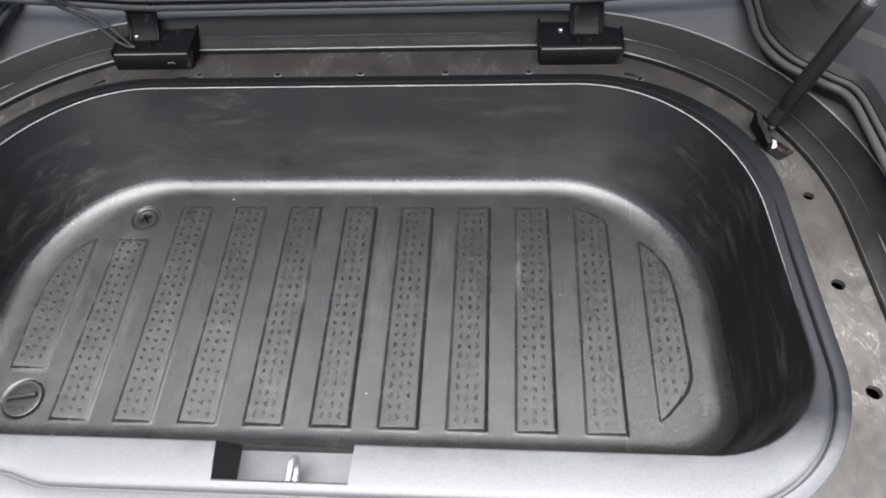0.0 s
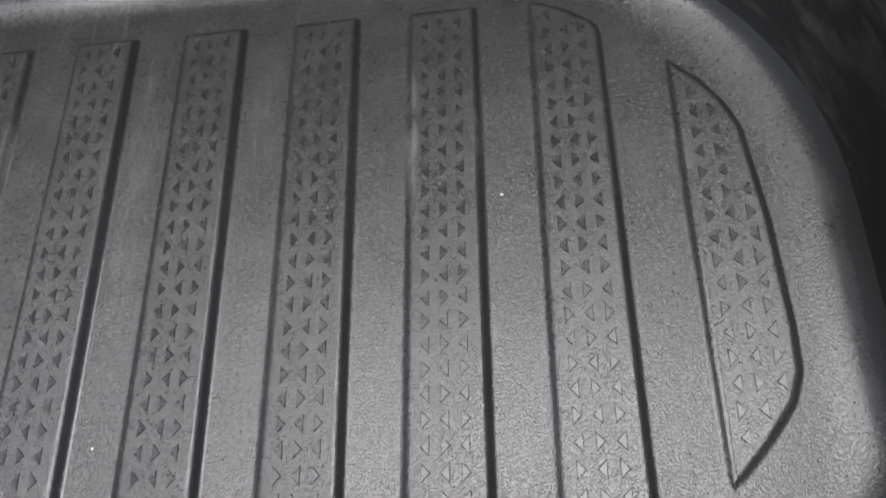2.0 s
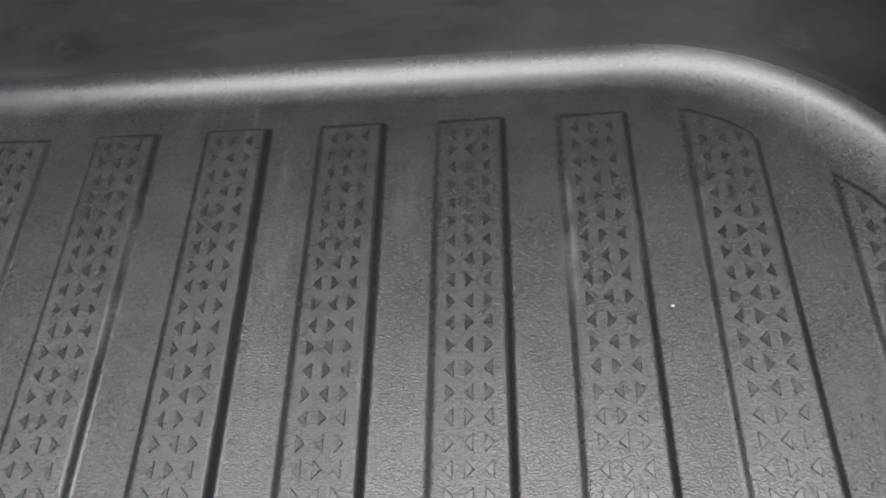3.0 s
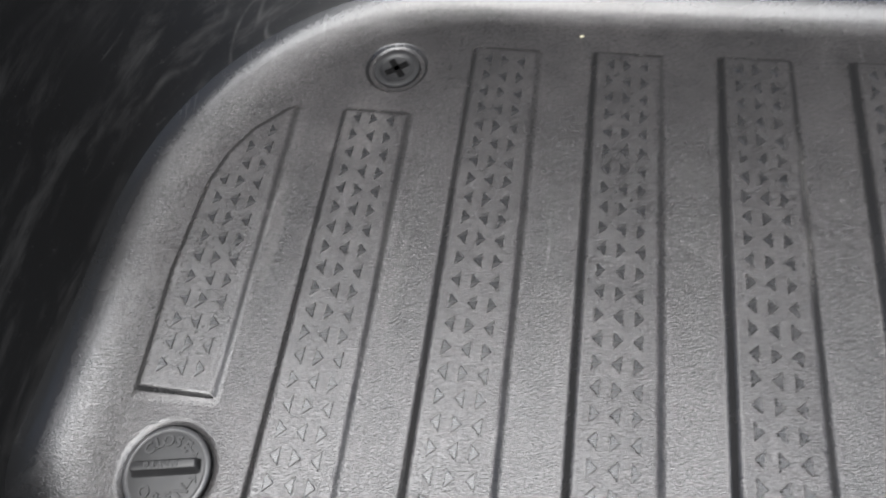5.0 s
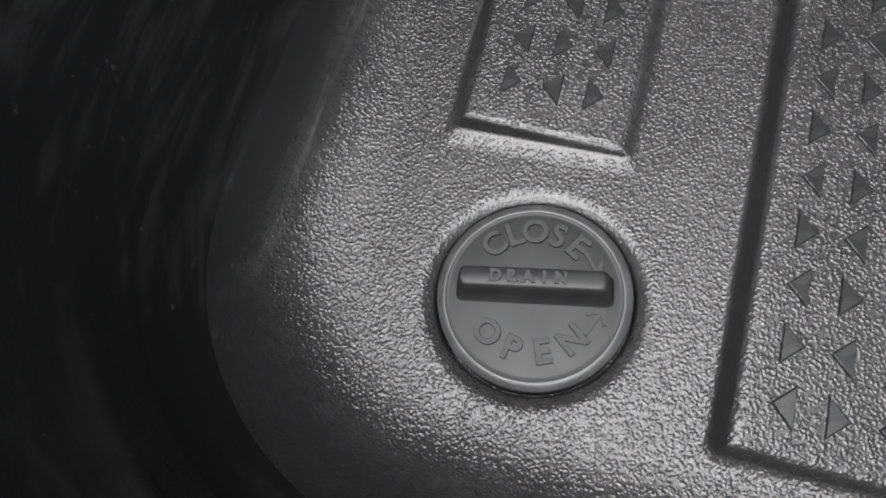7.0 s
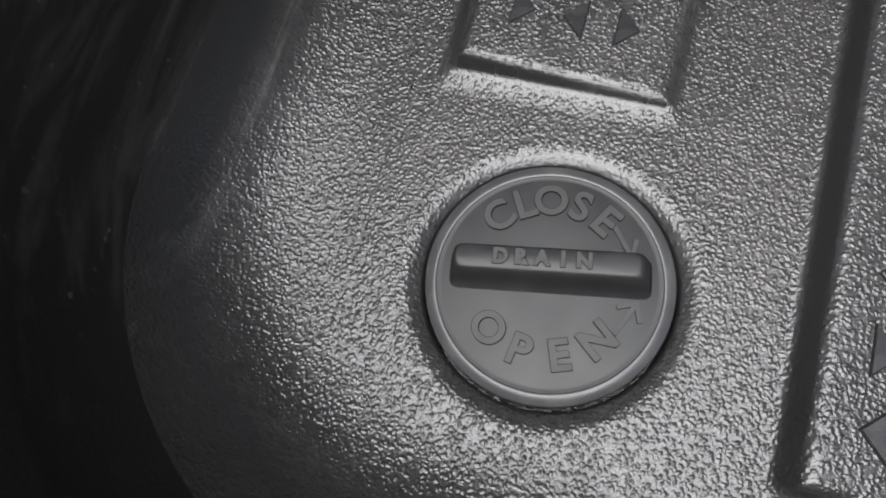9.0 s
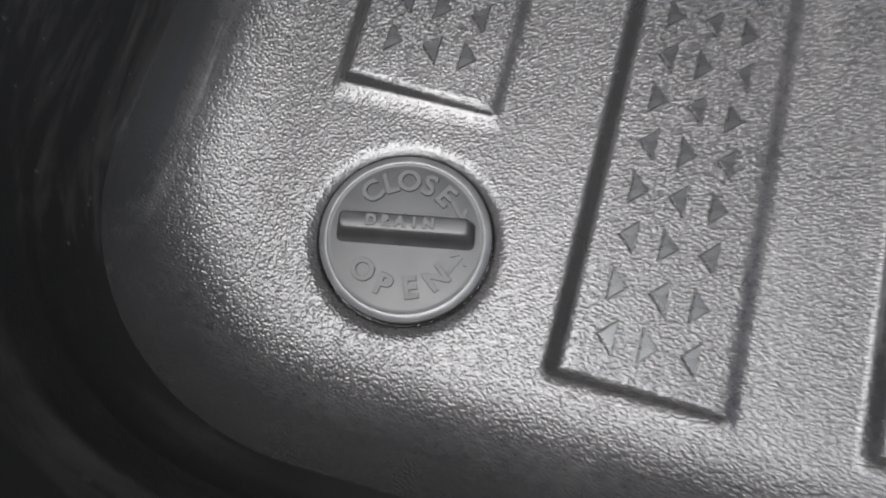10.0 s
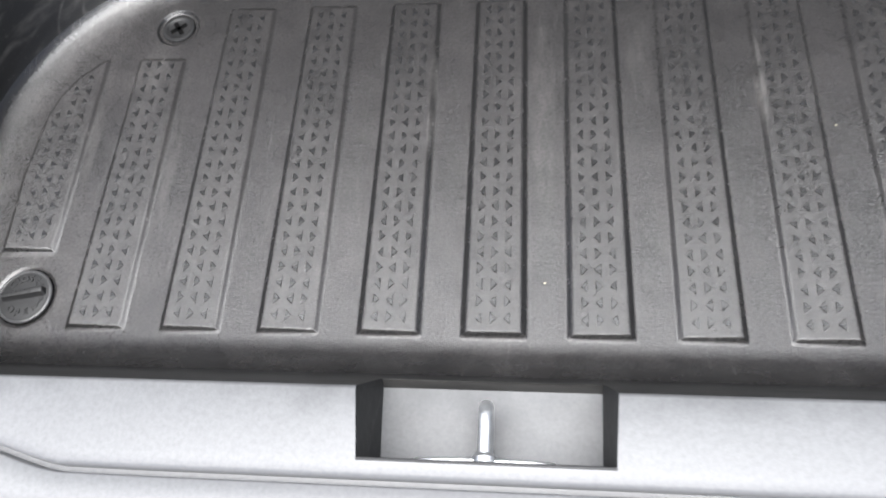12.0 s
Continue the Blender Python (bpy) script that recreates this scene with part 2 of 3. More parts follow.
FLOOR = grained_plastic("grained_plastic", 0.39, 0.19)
WALL = wall_plastic()
LEDGE = ledge_plastic()
PLUG = smooth_plastic("plug_plastic", 0.0105, 0.46, 0.34)
SIDE = smooth_plastic("pocket_plastic", 0.016, 0.6, 0.3)
RIM_PLASTIC = smooth_plastic("lit_rim_plastic", 0.038, 0.33, 0.45)
PATCH = smooth_plastic("polished_plastic", 0.0125, 0.275)
MUD = dusty_panel("dusty_panel", (0.014, 0.0128, 0.0115), (0.044, 0.041, 0.037), 0.6)
SEAL = painted("black_rubber", (0.02, 0.02, 0.021), 0.6)
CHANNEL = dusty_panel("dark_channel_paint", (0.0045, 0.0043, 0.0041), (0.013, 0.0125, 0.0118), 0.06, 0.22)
COWL = painted("grey_body_paint", (0.066, 0.066, 0.067), 0.5, 0.3)
BEAD = painted("dusty_rubber", (0.032, 0.032, 0.0325), 0.6, 0.4)
WORN_LIT = painted("worn_lit_edge", (0.2, 0.2, 0.195), 0.4, 0.4)
GLINT = painted("rim_glint", (0.32, 0.32, 0.31), 0.4, 0.4)
LINER = painted("liner_paint", (0.014, 0.014, 0.0145), 0.5, 0.4)
LID = painted("lid_paint", (0.011, 0.011, 0.0115), 0.55, 0.3)
STEEL = black_steel()
ZINC = zinc()
DULL = painted("dull_zinc", (0.08, 0.08, 0.082), 0.5, 0.5, 0.3)
STRUT = painted("strut_black", (0.008, 0.008, 0.0085), 0.45, 0.2)
HOLE = cavity()
ASPHALT = asphalt()
CRUMB = painted("pale_crumb", (0.42, 0.4, 0.27), 0.8, 0.3)


# ---- helpers for meshes ----
def link(name, bm, mats, parent=None, label="", sharp=35.0):
    mesh = bpy.data.meshes.new(name)
    bmesh.ops.recalc_face_normals(bm, faces=bm.faces[:])
    for f in bm.faces:
        f.smooth = True
    bm.to_mesh(mesh)
    bm.free()
    mesh.set_sharp_from_angle(angle=radians(sharp))
    for m in mats if isinstance(mats, (list, tuple)) else [mats]:
        mesh.materials.append(m)
    ob = new(name, mesh)
    ob.parent = parent
    return tagged(ob, label=label)


def thing(name, label, category, group="", kind="", at=(0, 0, 0)):
    ob = tagged(new(name), label, category, group, kind)
    ob.empty_display_size = 0.01
    ob.location = at
    return ob


def part(name, bm, material, parent, label="", sharp=35.0):
    return link(name, bm, material, parent, label, sharp)


def loop(bm, points):
    return [bm.verts.new(p) for p in points]


def bridge(bm, a, b, skip=(), slot=0, closed=True):
    n = len(a)
    for i in range(n if closed else n - 1):
        if i in skip:
            continue
        bm.faces.new((a[i], a[(i + 1) % n], b[(i + 1) % n], b[i])).material_index = slot


def shape(bm, rings, cap_first=True, cap_last=True):
    """A solid lofted through rings of points."""
    made = [loop(bm, r) for r in rings]
    for a, b in zip(made, made[1:]):
        bridge(bm, a, b)
    if cap_first:
        bm.faces.new(made[0][::-1])
    if cap_last:
        bm.faces.new(made[-1])
    return made


def ring(cx, cy, r, z, n=48):
    return [(cx + r * math.cos(2 * math.pi * k / n), cy + r * math.sin(2 * math.pi * k / n), z) for k in range(n)]


def turned(profile, n=40, cx=0.0, cy=0.0):
    """A turned solid about the z axis from (radius, height) pairs."""
    bm = bmesh.new()
    shape(bm, [ring(cx, cy, r, z, n) for r, z in profile])
    return bm


def rounded_box(x0, x1, y0, y1, z0, z1, r=0.001, seg=2):
    bm = bmesh.new()
    bmesh.ops.create_cube(bm, size=1.0, matrix=Matrix.LocRotScale(((x0 + x1) / 2, (y0 + y1) / 2, (z0 + z1) / 2), None, (x1 - x0, y1 - y0, z1 - z0)))
    bmesh.ops.bevel(bm, geom=bm.edges[:], offset=r, segments=seg, affect="EDGES", profile=0.5)
    return bm


def tube(points, r, n=16, taper=None):
    """A rod along a line of points."""
    bm = bmesh.new()
    pts = [Vector(p) for p in points]
    side, rings = None, []
    for i, p in enumerate(pts):
        way = (pts[min(i + 1, len(pts) - 1)] - pts[max(i - 1, 0)]).normalized()
        side = way.orthogonal().normalized() if side is None else (side - way * side.dot(way)).normalized()
        up = way.cross(side)
        rad = r * (taper[i] if taper else 1.0)
        rings.append([p + rad * (math.cos(2 * math.pi * k / n) * side + math.sin(2 * math.pi * k / n) * up) for k in range(n)])
    shape(bm, rings)
    return bm


def spline(points, steps=8):
    """A smooth line through points."""
    p = [Vector(q) for q in points]
    p = [2 * p[0] - p[1], *p, 2 * p[-1] - p[-2]]
    out = []
    for a, b, c, d in zip(p, p[1:], p[2:], p[3:]):
        for k in range(steps):
            t = k / steps
            out.append(0.5 * (2 * b + (c - a) * t + (2 * a - 5 * b + 4 * c - d) * t * t + (3 * b - a - 3 * c + d) * t ** 3))
    return out + [p[-2]]


def inset(poly, d):
    """The closed counter-clockwise outline moved inwards by d."""
    out, n = [], len(poly)
    for i in range(n):
        p, q, s = (Vector(poly[k % n]) for k in (i - 1, i, i + 1))
        a, b = (q - p).normalized(), (s - q).normalized()
        na, nb = Vector((-a.y, a.x)), Vector((-b.y, b.x))
        m = na + nb
        out.append(tuple(q + m * (d / max(1.0 + na.dot(nb), 0.4))))
    for _ in range(3):
        for i in range(n):
            k = (i + 1) % n
            if (Vector(out[k]) - Vector(out[i])).dot(Vector(poly[k]) - Vector(poly[i])) < 0:
                out[i] = out[k] = tuple((Vector(out[i]) + Vector(out[k])) / 2)
    return out


def rounded(poly, r, n=4):
    """The outline with its corners rounded."""
    out, count = [], len(poly)
    for i in range(count):
        p, q, s = (Vector(poly[k % count]) for k in (i - 1, i, i + 1))
        a, b = (p - q), (s - q)
        d = min(r, a.length * 0.45, b.length * 0.45)
        a, b = q + a.normalized() * d, q + b.normalized() * d
        for k in range(n + 1):
            t = k / n
            out.append(tuple(a * (1 - t) ** 2 + 2 * q * t * (1 - t) + b * t * t))
    return out


# ---- the plan: nested outlines of the tub and of what surrounds it ----
FRONT_X = [-0.30, -0.27, -0.253, -0.235, -0.225, -0.215, -0.205, -0.196, -0.16, -0.12, -0.085, -0.056, -0.03, 0.0, 0.03, 0.065, 0.1, 0.14, 0.18, 0.22, 0.26, 0.30]
POCKET = (-0.056, 0.065)


def eased(t):
    t = min(1.0, max(0.0, t))
    return t * t * (3 - 2 * t)


def outline(xr, yb, yf, bc, fc, jog=None):
    """A closed outline, counter-clockwise from the front left: half width, back, front, semi-axes of the back and the front corners."""
    def side(a, b, n):
        return [(a[0] + (b[0] - a[0]) * k / n, a[1] + (b[1] - a[1]) * k / n) for k in range(1, n)]

    def corner(cx, cy, ax, ay, start, n=20):
        return [(cx + ax * math.cos(radians(start + 90 * k / n)), cy + ay * math.sin(radians(start + 90 * k / n))) for k in range(n + 1)]
    front = [(x, yf) for x in FRONT_X]
    if jog:
        front = [(x, yf + jog * eased((-0.19 - x) / 0.063)) for x, _ in front]
    out = front
    low = yf + (jog or 0.0)
    out += corner(xr - fc[0], yf + fc[1], fc[0], fc[1], -90)
    out += side((xr, yf + fc[1]), (xr, yb - bc[1]), 12)
    out += corner(xr - bc[0], yb - bc[1], bc[0], bc[1], 0)
    out += side((xr - bc[0], yb), (bc[0] - xr, yb), 24)
    out += corner(bc[0] - xr, yb - bc[1], bc[0], bc[1], 90)
    out += side((-xr, yb - bc[1]), (-xr, low + fc[1]), 12)
    out += corner(fc[0] - xr, low + fc[1], fc[0], fc[1], 180)
    return out


def rim_z(y, dz=0.0):
    """Height of the sloping plane of the rim."""
    return 0.155 - 0.108 * y + dz


def lifted(line, dz):
    """The line at the rim's height; in front of the tub the ledge leans slightly forward."""
    return [(x, y, rim_z(y, dz) if y > -0.075 else rim_z(-0.075, dz) + 0.05 * (y + 0.075)) for x, y in line]


def blend(a, b, t):
    return [tuple(p + (q - p) * t for p, q in zip(u, v)) for u, v in zip(a, b)]


PAN = outline(0.4005, 0.325, -0.0048, (0.165, 0.190), (0.035, 0.035))
KNEE = outline(0.4325, 0.342, -0.0285, (0.190, 0.198), (0.062, 0.060))
RIM = outline(0.464, 0.421, -0.075, (0.185, 0.221), (0.104, 0.105))
SHELF = outline(0.470, 0.4245, -0.1085, (0.19, 0.218), (0.115, 0.125), jog=0.011)
for at, dx in ((FRONT_X.index(POCKET[0]), 0.003), (FRONT_X.index(POCKET[1]), -0.002)):
    SHELF[at] = (SHELF[at][0] + dx, SHELF[at][1])
SEAM = outline(0.4735, 0.427, -0.1165, (0.193, 0.218), (0.12, 0.13), jog=0.012)
FLANGE = outline(0.490, 0.4435, -0.140, (0.208, 0.212), (0.16, 0.16))
PANEL = outline(0.541, 0.503, -0.300, (0.30, 0.32), (0.22, 0.22))
CHANNEL_TOP = outline(0.575, 0.536, -0.360, (0.33, 0.36), (0.25, 0.25))
COWL_EDGE = outline(0.72, 0.66, -0.42, (0.36, 0.40), (0.28, 0.28))
BODY_EDGE = outline(0.86, 0.75, -0.50, (0.38, 0.42), (0.32, 0.32))

PLUG_AT = (-0.364, 0.0242)
CLIP_AT = (-0.294, 0.287)

# ---- the tub ----
tub = thing("storage_tub", "empty dusty black plastic storage tub with a ribbed floor", "storage tub")


def build_shell():
    bm = bmesh.new()
    floor = loop(bm, [(x, y, 0.0) for x, y in PAN])
    wells = [(PLUG_AT, 0.0267, [(0.0263, -0.00005), (0.0258, -0.00015), (0.0252, -0.00036), (0.0246, -0.00066), (0.0239, -0.00104), (0.0233, -0.0014), (0.0228, -0.0018), (0.0225, -0.0028), (0.0224, -0.0075)]),
             (CLIP_AT, 0.0210, [(0.0206, -0.0001), (0.0201, -0.0004), (0.0195, -0.0010), (0.0188, -0.0018), (0.0182, -0.0023), (0.0175, -0.0026)])]
    level = loop(bm, [(x, y, 0.0) for x, y in inset(PAN, 0.0006)])
    bridge(bm, floor, level)
    mouths, rims = [], [level]
    for (cx, cy), r, _ in wells:
        edge = loop(bm, ring(cx, cy, r + 0.0006, 0.0))
        mouth = loop(bm, ring(cx, cy, r, 0.0))
        mouths.append(mouth)
        rims.append(edge)
        bridge(bm, edge, mouth)
    flat = [v for rim in rims for v in rim]
    lines, start = [], 0
    for rim in rims:
        lines += [(start + k, start + (k + 1) % len(rim)) for k in range(len(rim))]
        start += len(rim)
    _, _, tris, source, _, _ = mathutils.geometry.delaunay_2d_cdt([v.co.xy for v in flat], lines, [], 0, 1e-7)
    for tri in tris:
        corners = [flat[source[k][0]] for k in tri]
        mid = sum((v.co for v in corners), Vector()) / 3
        if all((mid.xy - Vector(at)).length > (r + 0.0006) * 0.9975 for at, r, _ in wells):
            bm.faces.new(corners)
    for ((cx, cy), _, steps), last in zip(wells, mouths):
        for r, z in steps:
            now = loop(bm, ring(cx, cy, r, z))
            bridge(bm, last, now)
            last = now
        bm.faces.new(last)
    rim3, knee3 = lifted(RIM, -0.0022), [(x, y, 0.0) for x, y in KNEE]
    pan3 = [(x, y, 0.0) for x, y in PAN]
    foot, head = blend(pan3, knee3, 0.54), blend(knee3, rim3, 0.085)
    round_foot, round_head = blend(pan3, knee3, 0.62), blend(knee3, rim3, 0.13)
    ahead = [min(1.0, max(0.0, (0.035 - y) / 0.05)) for _, y, _ in pan3]
    foot = [tuple(p + (q - p) * w for p, q in zip(a, b)) for a, b, w in zip(foot, round_foot, ahead)]
    head = [tuple(p + (q - p) * w for p, q in zip(a, b)) for a, b, w in zip(head, round_head, ahead)]

    def curve(a, b, c, t):
        return [tuple((1 - t) ** 2 * u + 2 * t * (1 - t) * v + t * t * w for u, v, w in zip(*p)) for p in zip(a, b, c)]
    last = floor
    for k in range(1, 9):
        now = loop(bm, curve(pan3, foot, blend(foot, head, 0.6), k / 8))
        bridge(bm, last, now)
        last = now
    for k in range(9):
        now = loop(bm, curve(blend(foot, head, 0.64), head, blend(knee3, rim3, 0.18), k / 8))
        bridge(bm, last, now, slot=0 if k < 6 else 1)
        last = now

    def stepped(line, s):
        """A low moulded ledge runs along the front wall."""
        out = {0.28: 0.0012, 0.325: -0.0004, 0.335: 0.0003}.get(s, 0.0)
        return [(x, y + out * min(1.0, max(0.0, (0.03 - y) / 0.04)), z) for x, y, z in line]
    first = FRONT_X.index(POCKET[0])
    gap = set(range(first, FRONT_X.index(POCKET[1])))
    for s in (0.26, 0.28, 0.325, 0.335, 0.345, 0.63, 0.80, 1.0):
        now = loop(bm, stepped(blend(knee3, rim3, s), s))
        bridge(bm, last, now, skip=gap if s > 0.63 else (), slot=1)
        last = now
    out = lambda d: inset(RIM, -d)  # noqa: E731
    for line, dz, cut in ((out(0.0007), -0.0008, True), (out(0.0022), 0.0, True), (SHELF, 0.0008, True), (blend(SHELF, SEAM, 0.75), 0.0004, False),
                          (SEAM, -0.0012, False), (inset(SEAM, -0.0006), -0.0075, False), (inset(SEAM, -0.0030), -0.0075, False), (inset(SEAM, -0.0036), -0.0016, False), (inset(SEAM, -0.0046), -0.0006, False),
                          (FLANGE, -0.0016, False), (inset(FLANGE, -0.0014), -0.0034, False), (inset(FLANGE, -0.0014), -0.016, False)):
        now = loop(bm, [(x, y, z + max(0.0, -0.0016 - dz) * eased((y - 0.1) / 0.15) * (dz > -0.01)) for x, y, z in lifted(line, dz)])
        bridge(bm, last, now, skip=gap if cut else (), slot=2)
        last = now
    bmesh.ops.recalc_face_normals(bm, faces=bm.faces[:])
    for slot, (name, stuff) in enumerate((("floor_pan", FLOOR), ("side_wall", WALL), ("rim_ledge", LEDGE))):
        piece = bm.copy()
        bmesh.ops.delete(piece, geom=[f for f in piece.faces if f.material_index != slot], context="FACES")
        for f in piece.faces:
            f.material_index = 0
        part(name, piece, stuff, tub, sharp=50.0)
    bm.free()


build_shell()


def build_pocket():
    """The recess in the front ledge that leaves room for the latch striker: a floor with upturned sides."""
    bm = bmesh.new()
    x0, x1 = POCKET
    y_in, z_in, y_out = -0.0600, 0.0955, -0.128

    def across(x, y):
        """The sides draw together towards the front."""
        return x + (0.003 if x < 0 else -0.002) * min(1.0, max(0.0, (-0.0752 - y) / 0.0333))

    a = loop(bm, [(across(x0, y_in), y_in, z_in), (across(x1, y_in), y_in, z_in), (across(x1, y_out), y_out, z_in + 0.001), (across(x0, y_out), y_out, z_in + 0.001)])
    bm.faces.new(a)
    part("pocket_floor", bm, LEDGE, tub)
    for x in (x0, x1):
        bm = bmesh.new()
        side = [(y_in, z_in), (-0.0570, 0.1014), (-0.0752, 0.1618), (-0.1085, 0.1608), (-0.1088, 0.150), (y_out, 0.150), (y_out, z_in)]
        inner = [(across(x, y), y, z) for y, z in side]
        thick = math.copysign(0.0025, x)
        shape(bm, [inner, [(px + thick, y, z - 0.003) for px, y, z in inner]])
        part("pocket_side", bm, SIDE, tub, "plain dark pocket side")
    bm = bmesh.new()
    shape(bm, [[(x0 - 0.002, y_out, z_in), (x1 + 0.002, y_out, z_in), (x1 + 0.002, y_out, 0.150), (x0 - 0.002, y_out, 0.150)],
               [(x0 - 0.002, y_out - 0.0025, z_in), (x1 + 0.002, y_out - 0.0025, z_in), (x1 + 0.002, y_out - 0.0025, 0.150), (x0 - 0.002, y_out - 0.0025, 0.150)]])
    part("pocket_front", bm, SIDE, tub)
    bm = bmesh.new()
    shape(bm, [[(x, -0.0574, 0.1012), (x, -0.0570, 0.1010), (x, y_in, z_in - 0.0005), (x, y_in - 0.001, z_in - 0.0005)] for x in (x0, x1)])
    part("pocket_lip", bm, WALL, tub)
    part("pocket_edge", tube([(x0 + 0.003, -0.1086, 0.1620), (0.0, -0.1086, 0.1620), (x1 - 0.002, -0.1086, 0.1620)], 0.0008, 8), SEAL, tub, "dark cut edge of the pocket")


build_pocket()

# ---- raised tread strips with their triangles ----
PITCH, HALF, FAR_HALF, STRIP_H = 0.075, 0.0221, 0.0208, 0.0052


def strip_outlines():
    out = [[(-0.393, 0.062), (-0.3495, 0.062), (-0.3505, 0.251), (-0.3555, 0.2495), (-0.374, 0.232), (-0.3855, 0.212), (-0.392, 0.19), (-0.396, 0.13)]]
    for i in range(1, 10):
        x = (i - 5) * PITCH + 0.0006
        top = 0.250 if i == 1 else 0.305
        if i < 9:
            out.append([(x - HALF, 0.0), (x + HALF, 0.0), (x + FAR_HALF, top), (x - FAR_HALF, top)])
        else:
            out.append([(x - HALF, 0.0), (x + HALF, 0.0), (x + FAR_HALF - 0.001, 0.278), (x + HALF - 0.005, 0.285), (x + 0.002, 0.2965), (x - 0.012, 0.3035), (x - FAR_HALF, 0.306)])
    out.append([(0.3575, 0.0165), (0.3585, 0.0155), (0.3635, 0.0195), (0.378, 0.035), (0.392, 0.053), (0.3975, 0.068), (0.3985, 0.09), (0.3965, 0.15), (0.391, 0.206), (0.384, 0.223),
                (0.374, 0.238), (0.3575, 0.254), (0.3565, 0.15)])
    return out


def rise(t):
    """Height share along a strip's rounded flank."""
    soft = t ** 3 * (10 - 15 * t + 6 * t * t)
    return 0.6 * soft + 0.4 * eased(soft)


def strip_top(number):
    """A strip's height across its width: the edge towards the tub's middle is the lower one."""
    mid = {0: -0.3715, 10: 0.3775}.get(number, (number - 5) * PITCH)
    away = mid + 0.01
    low = 1.0 - 0.64 * min(1.0, abs(away) / 0.13)
    slope = math.copysign(STRIP_H * (1.0 - low) / (2 * HALF), away)
    return mid, slope, lambda x: STRIP_H * (1.0 + low) / 2 + slope * min(HALF, max(-HALF, x - mid))


def inside(poly, x, y):
    hit = False
    for (ax, ay), (bx, by) in zip(poly, poly[1:] + poly[:1]):
        if (ay > y) != (by > y) and x < (bx - ax) * (y - ay) / (by - ay) + ax:
            hit = not hit
    return hit


def triangle_mesh():
    """One low smooth triangle, pointing along +x, with sloping edges."""
    bm = bmesh.new()
    w, h = 0.0046, 0.0046
    flat = [(-w * 0.45, -h), (w * 0.55, 0.0), (-w * 0.45, h)]
    shape(bm, [[(x, y, z) for x, y in inset(flat, d)] for d, z in ((-0.0003, -0.0002), (0.0, 0.0001), (0.0002, 0.0004), (0.00035, 0.0005))], cap_first=False)
    bmesh.ops.recalc_face_normals(bm, faces=bm.faces[:])
    mesh = bpy.data.meshes.new("raised_triangle")
    bm.to_mesh(mesh)
    bm.free()
    mesh.materials.append(PATCH)
    return mesh


TRIANGLE = triangle_mesh()
ROW = 0.0128
for number, poly in enumerate(strip_outlines()):
    bend = 0.0024 if 0 < number < 10 else 0.0016
    front = min(y for _, y in poly)
    mid, slope, top_at = strip_top(number)
    bm = bmesh.new()
    steps = [k / 20 for k in range(21)]
    squeeze = 0.7 if number < 10 else 1.0
    toe = {0: 0.0055, 10: 0.0}.get(number, 0.0024)
    shape(bm, [[(x, front + (y - front) * squeeze - toe * max(0.0, 1 - t / 0.42) if y < front + 0.007 else y, -0.0001 + (top_at(x) + 0.0001) * rise(t)) for x, y in rounded(inset(poly, -0.0039 + 0.0087 * t), max(bend + 0.0033 - 0.0074 * t, 0.0004), 3)]
               for t in steps], cap_first=False)
    strip = part("tread_strip", bm, FLOOR, tub, sharp=80.0)
    core = inset(poly, 0.0034)
    lean = Matrix.Rotation(-math.atan(slope), 4, "Y")
    places = []
    for row in range(24):
        for col in (-1, 0, 1):
            x, y = mid + col * 0.0102, 0.0120 + row * ROW
            point = -1 if (row + col) % 2 else 1
            if all(inside(core, x + dx * point, y + dy) for dx, dy in ((-0.0022, -0.0036), (-0.0022, 0.0036), (0.0026, 0.0))):
                places.append((x, y, 0 if point > 0 else math.pi))
    if number in (0, 1, 2, 3, 8):
        for x, y, a in places:
            tri = new("raised_triangle", TRIANGLE)
            tri.parent = strip
            tri.matrix_local = Matrix.Translation((x, y, top_at(x))) @ lean @ Matrix.Rotation(a, 4, "Z")
    else:
        bm = bmesh.new()
        for x, y, a in places:
            old = len(bm.verts)
            bm.from_mesh(TRIANGLE)
            bm.verts.ensure_lookup_table()
            m = Matrix.Translation((x, y, top_at(x))) @ lean @ Matrix.Rotation(a, 4, "Z")
            for v in bm.verts[old:]:
                v.co = m @ v.co
        tagged(part("raised_triangles", bm, PATCH, strip), kind="stuff")

# ---- drain plug ----
plug = thing("drain_plug", "round black drain plug with grip bar and embossed words", "drain plug",
             at=(PLUG_AT[0], PLUG_AT[1], -0.0076))
plug.rotation_euler = (0, 0, radians(10.6))
TOP = 0.0092
part("cap", turned([(0.0212, 0.0), (0.0217, 0.002), (0.0217, TOP - 0.0020), (0.0200, TOP - 0.0012), (0.0199, TOP - 0.0008), (0.0198, TOP - 0.0006),
                    (0.0195, TOP - 0.0006), (0.0192, TOP - 0.0007), (0.0188, TOP - 0.0006), (0.006, TOP - 0.0006)], 96), PLUG, plug, sharp=60.0)
# Rim paler than the cap: scuffed, and the bevel's light put into colour.
bm = bmesh.new()
shape(bm, [ring(0, 0, r, z, 96) for r, z in ((0.0217, TOP - 0.0040), (0.0220, TOP - 0.0034), (0.0220, TOP - 0.0014), (0.0218, TOP - 0.0010), (0.0204, TOP - 0.00055), (0.0201, TOP - 0.0005), (0.0199, TOP - 0.0006), (0.0199, TOP - 0.0012))], False, False)
part("rim", bm, RIM_PLASTIC, plug, "grey scuffed rim, paler for the light on it", sharp=60.0)


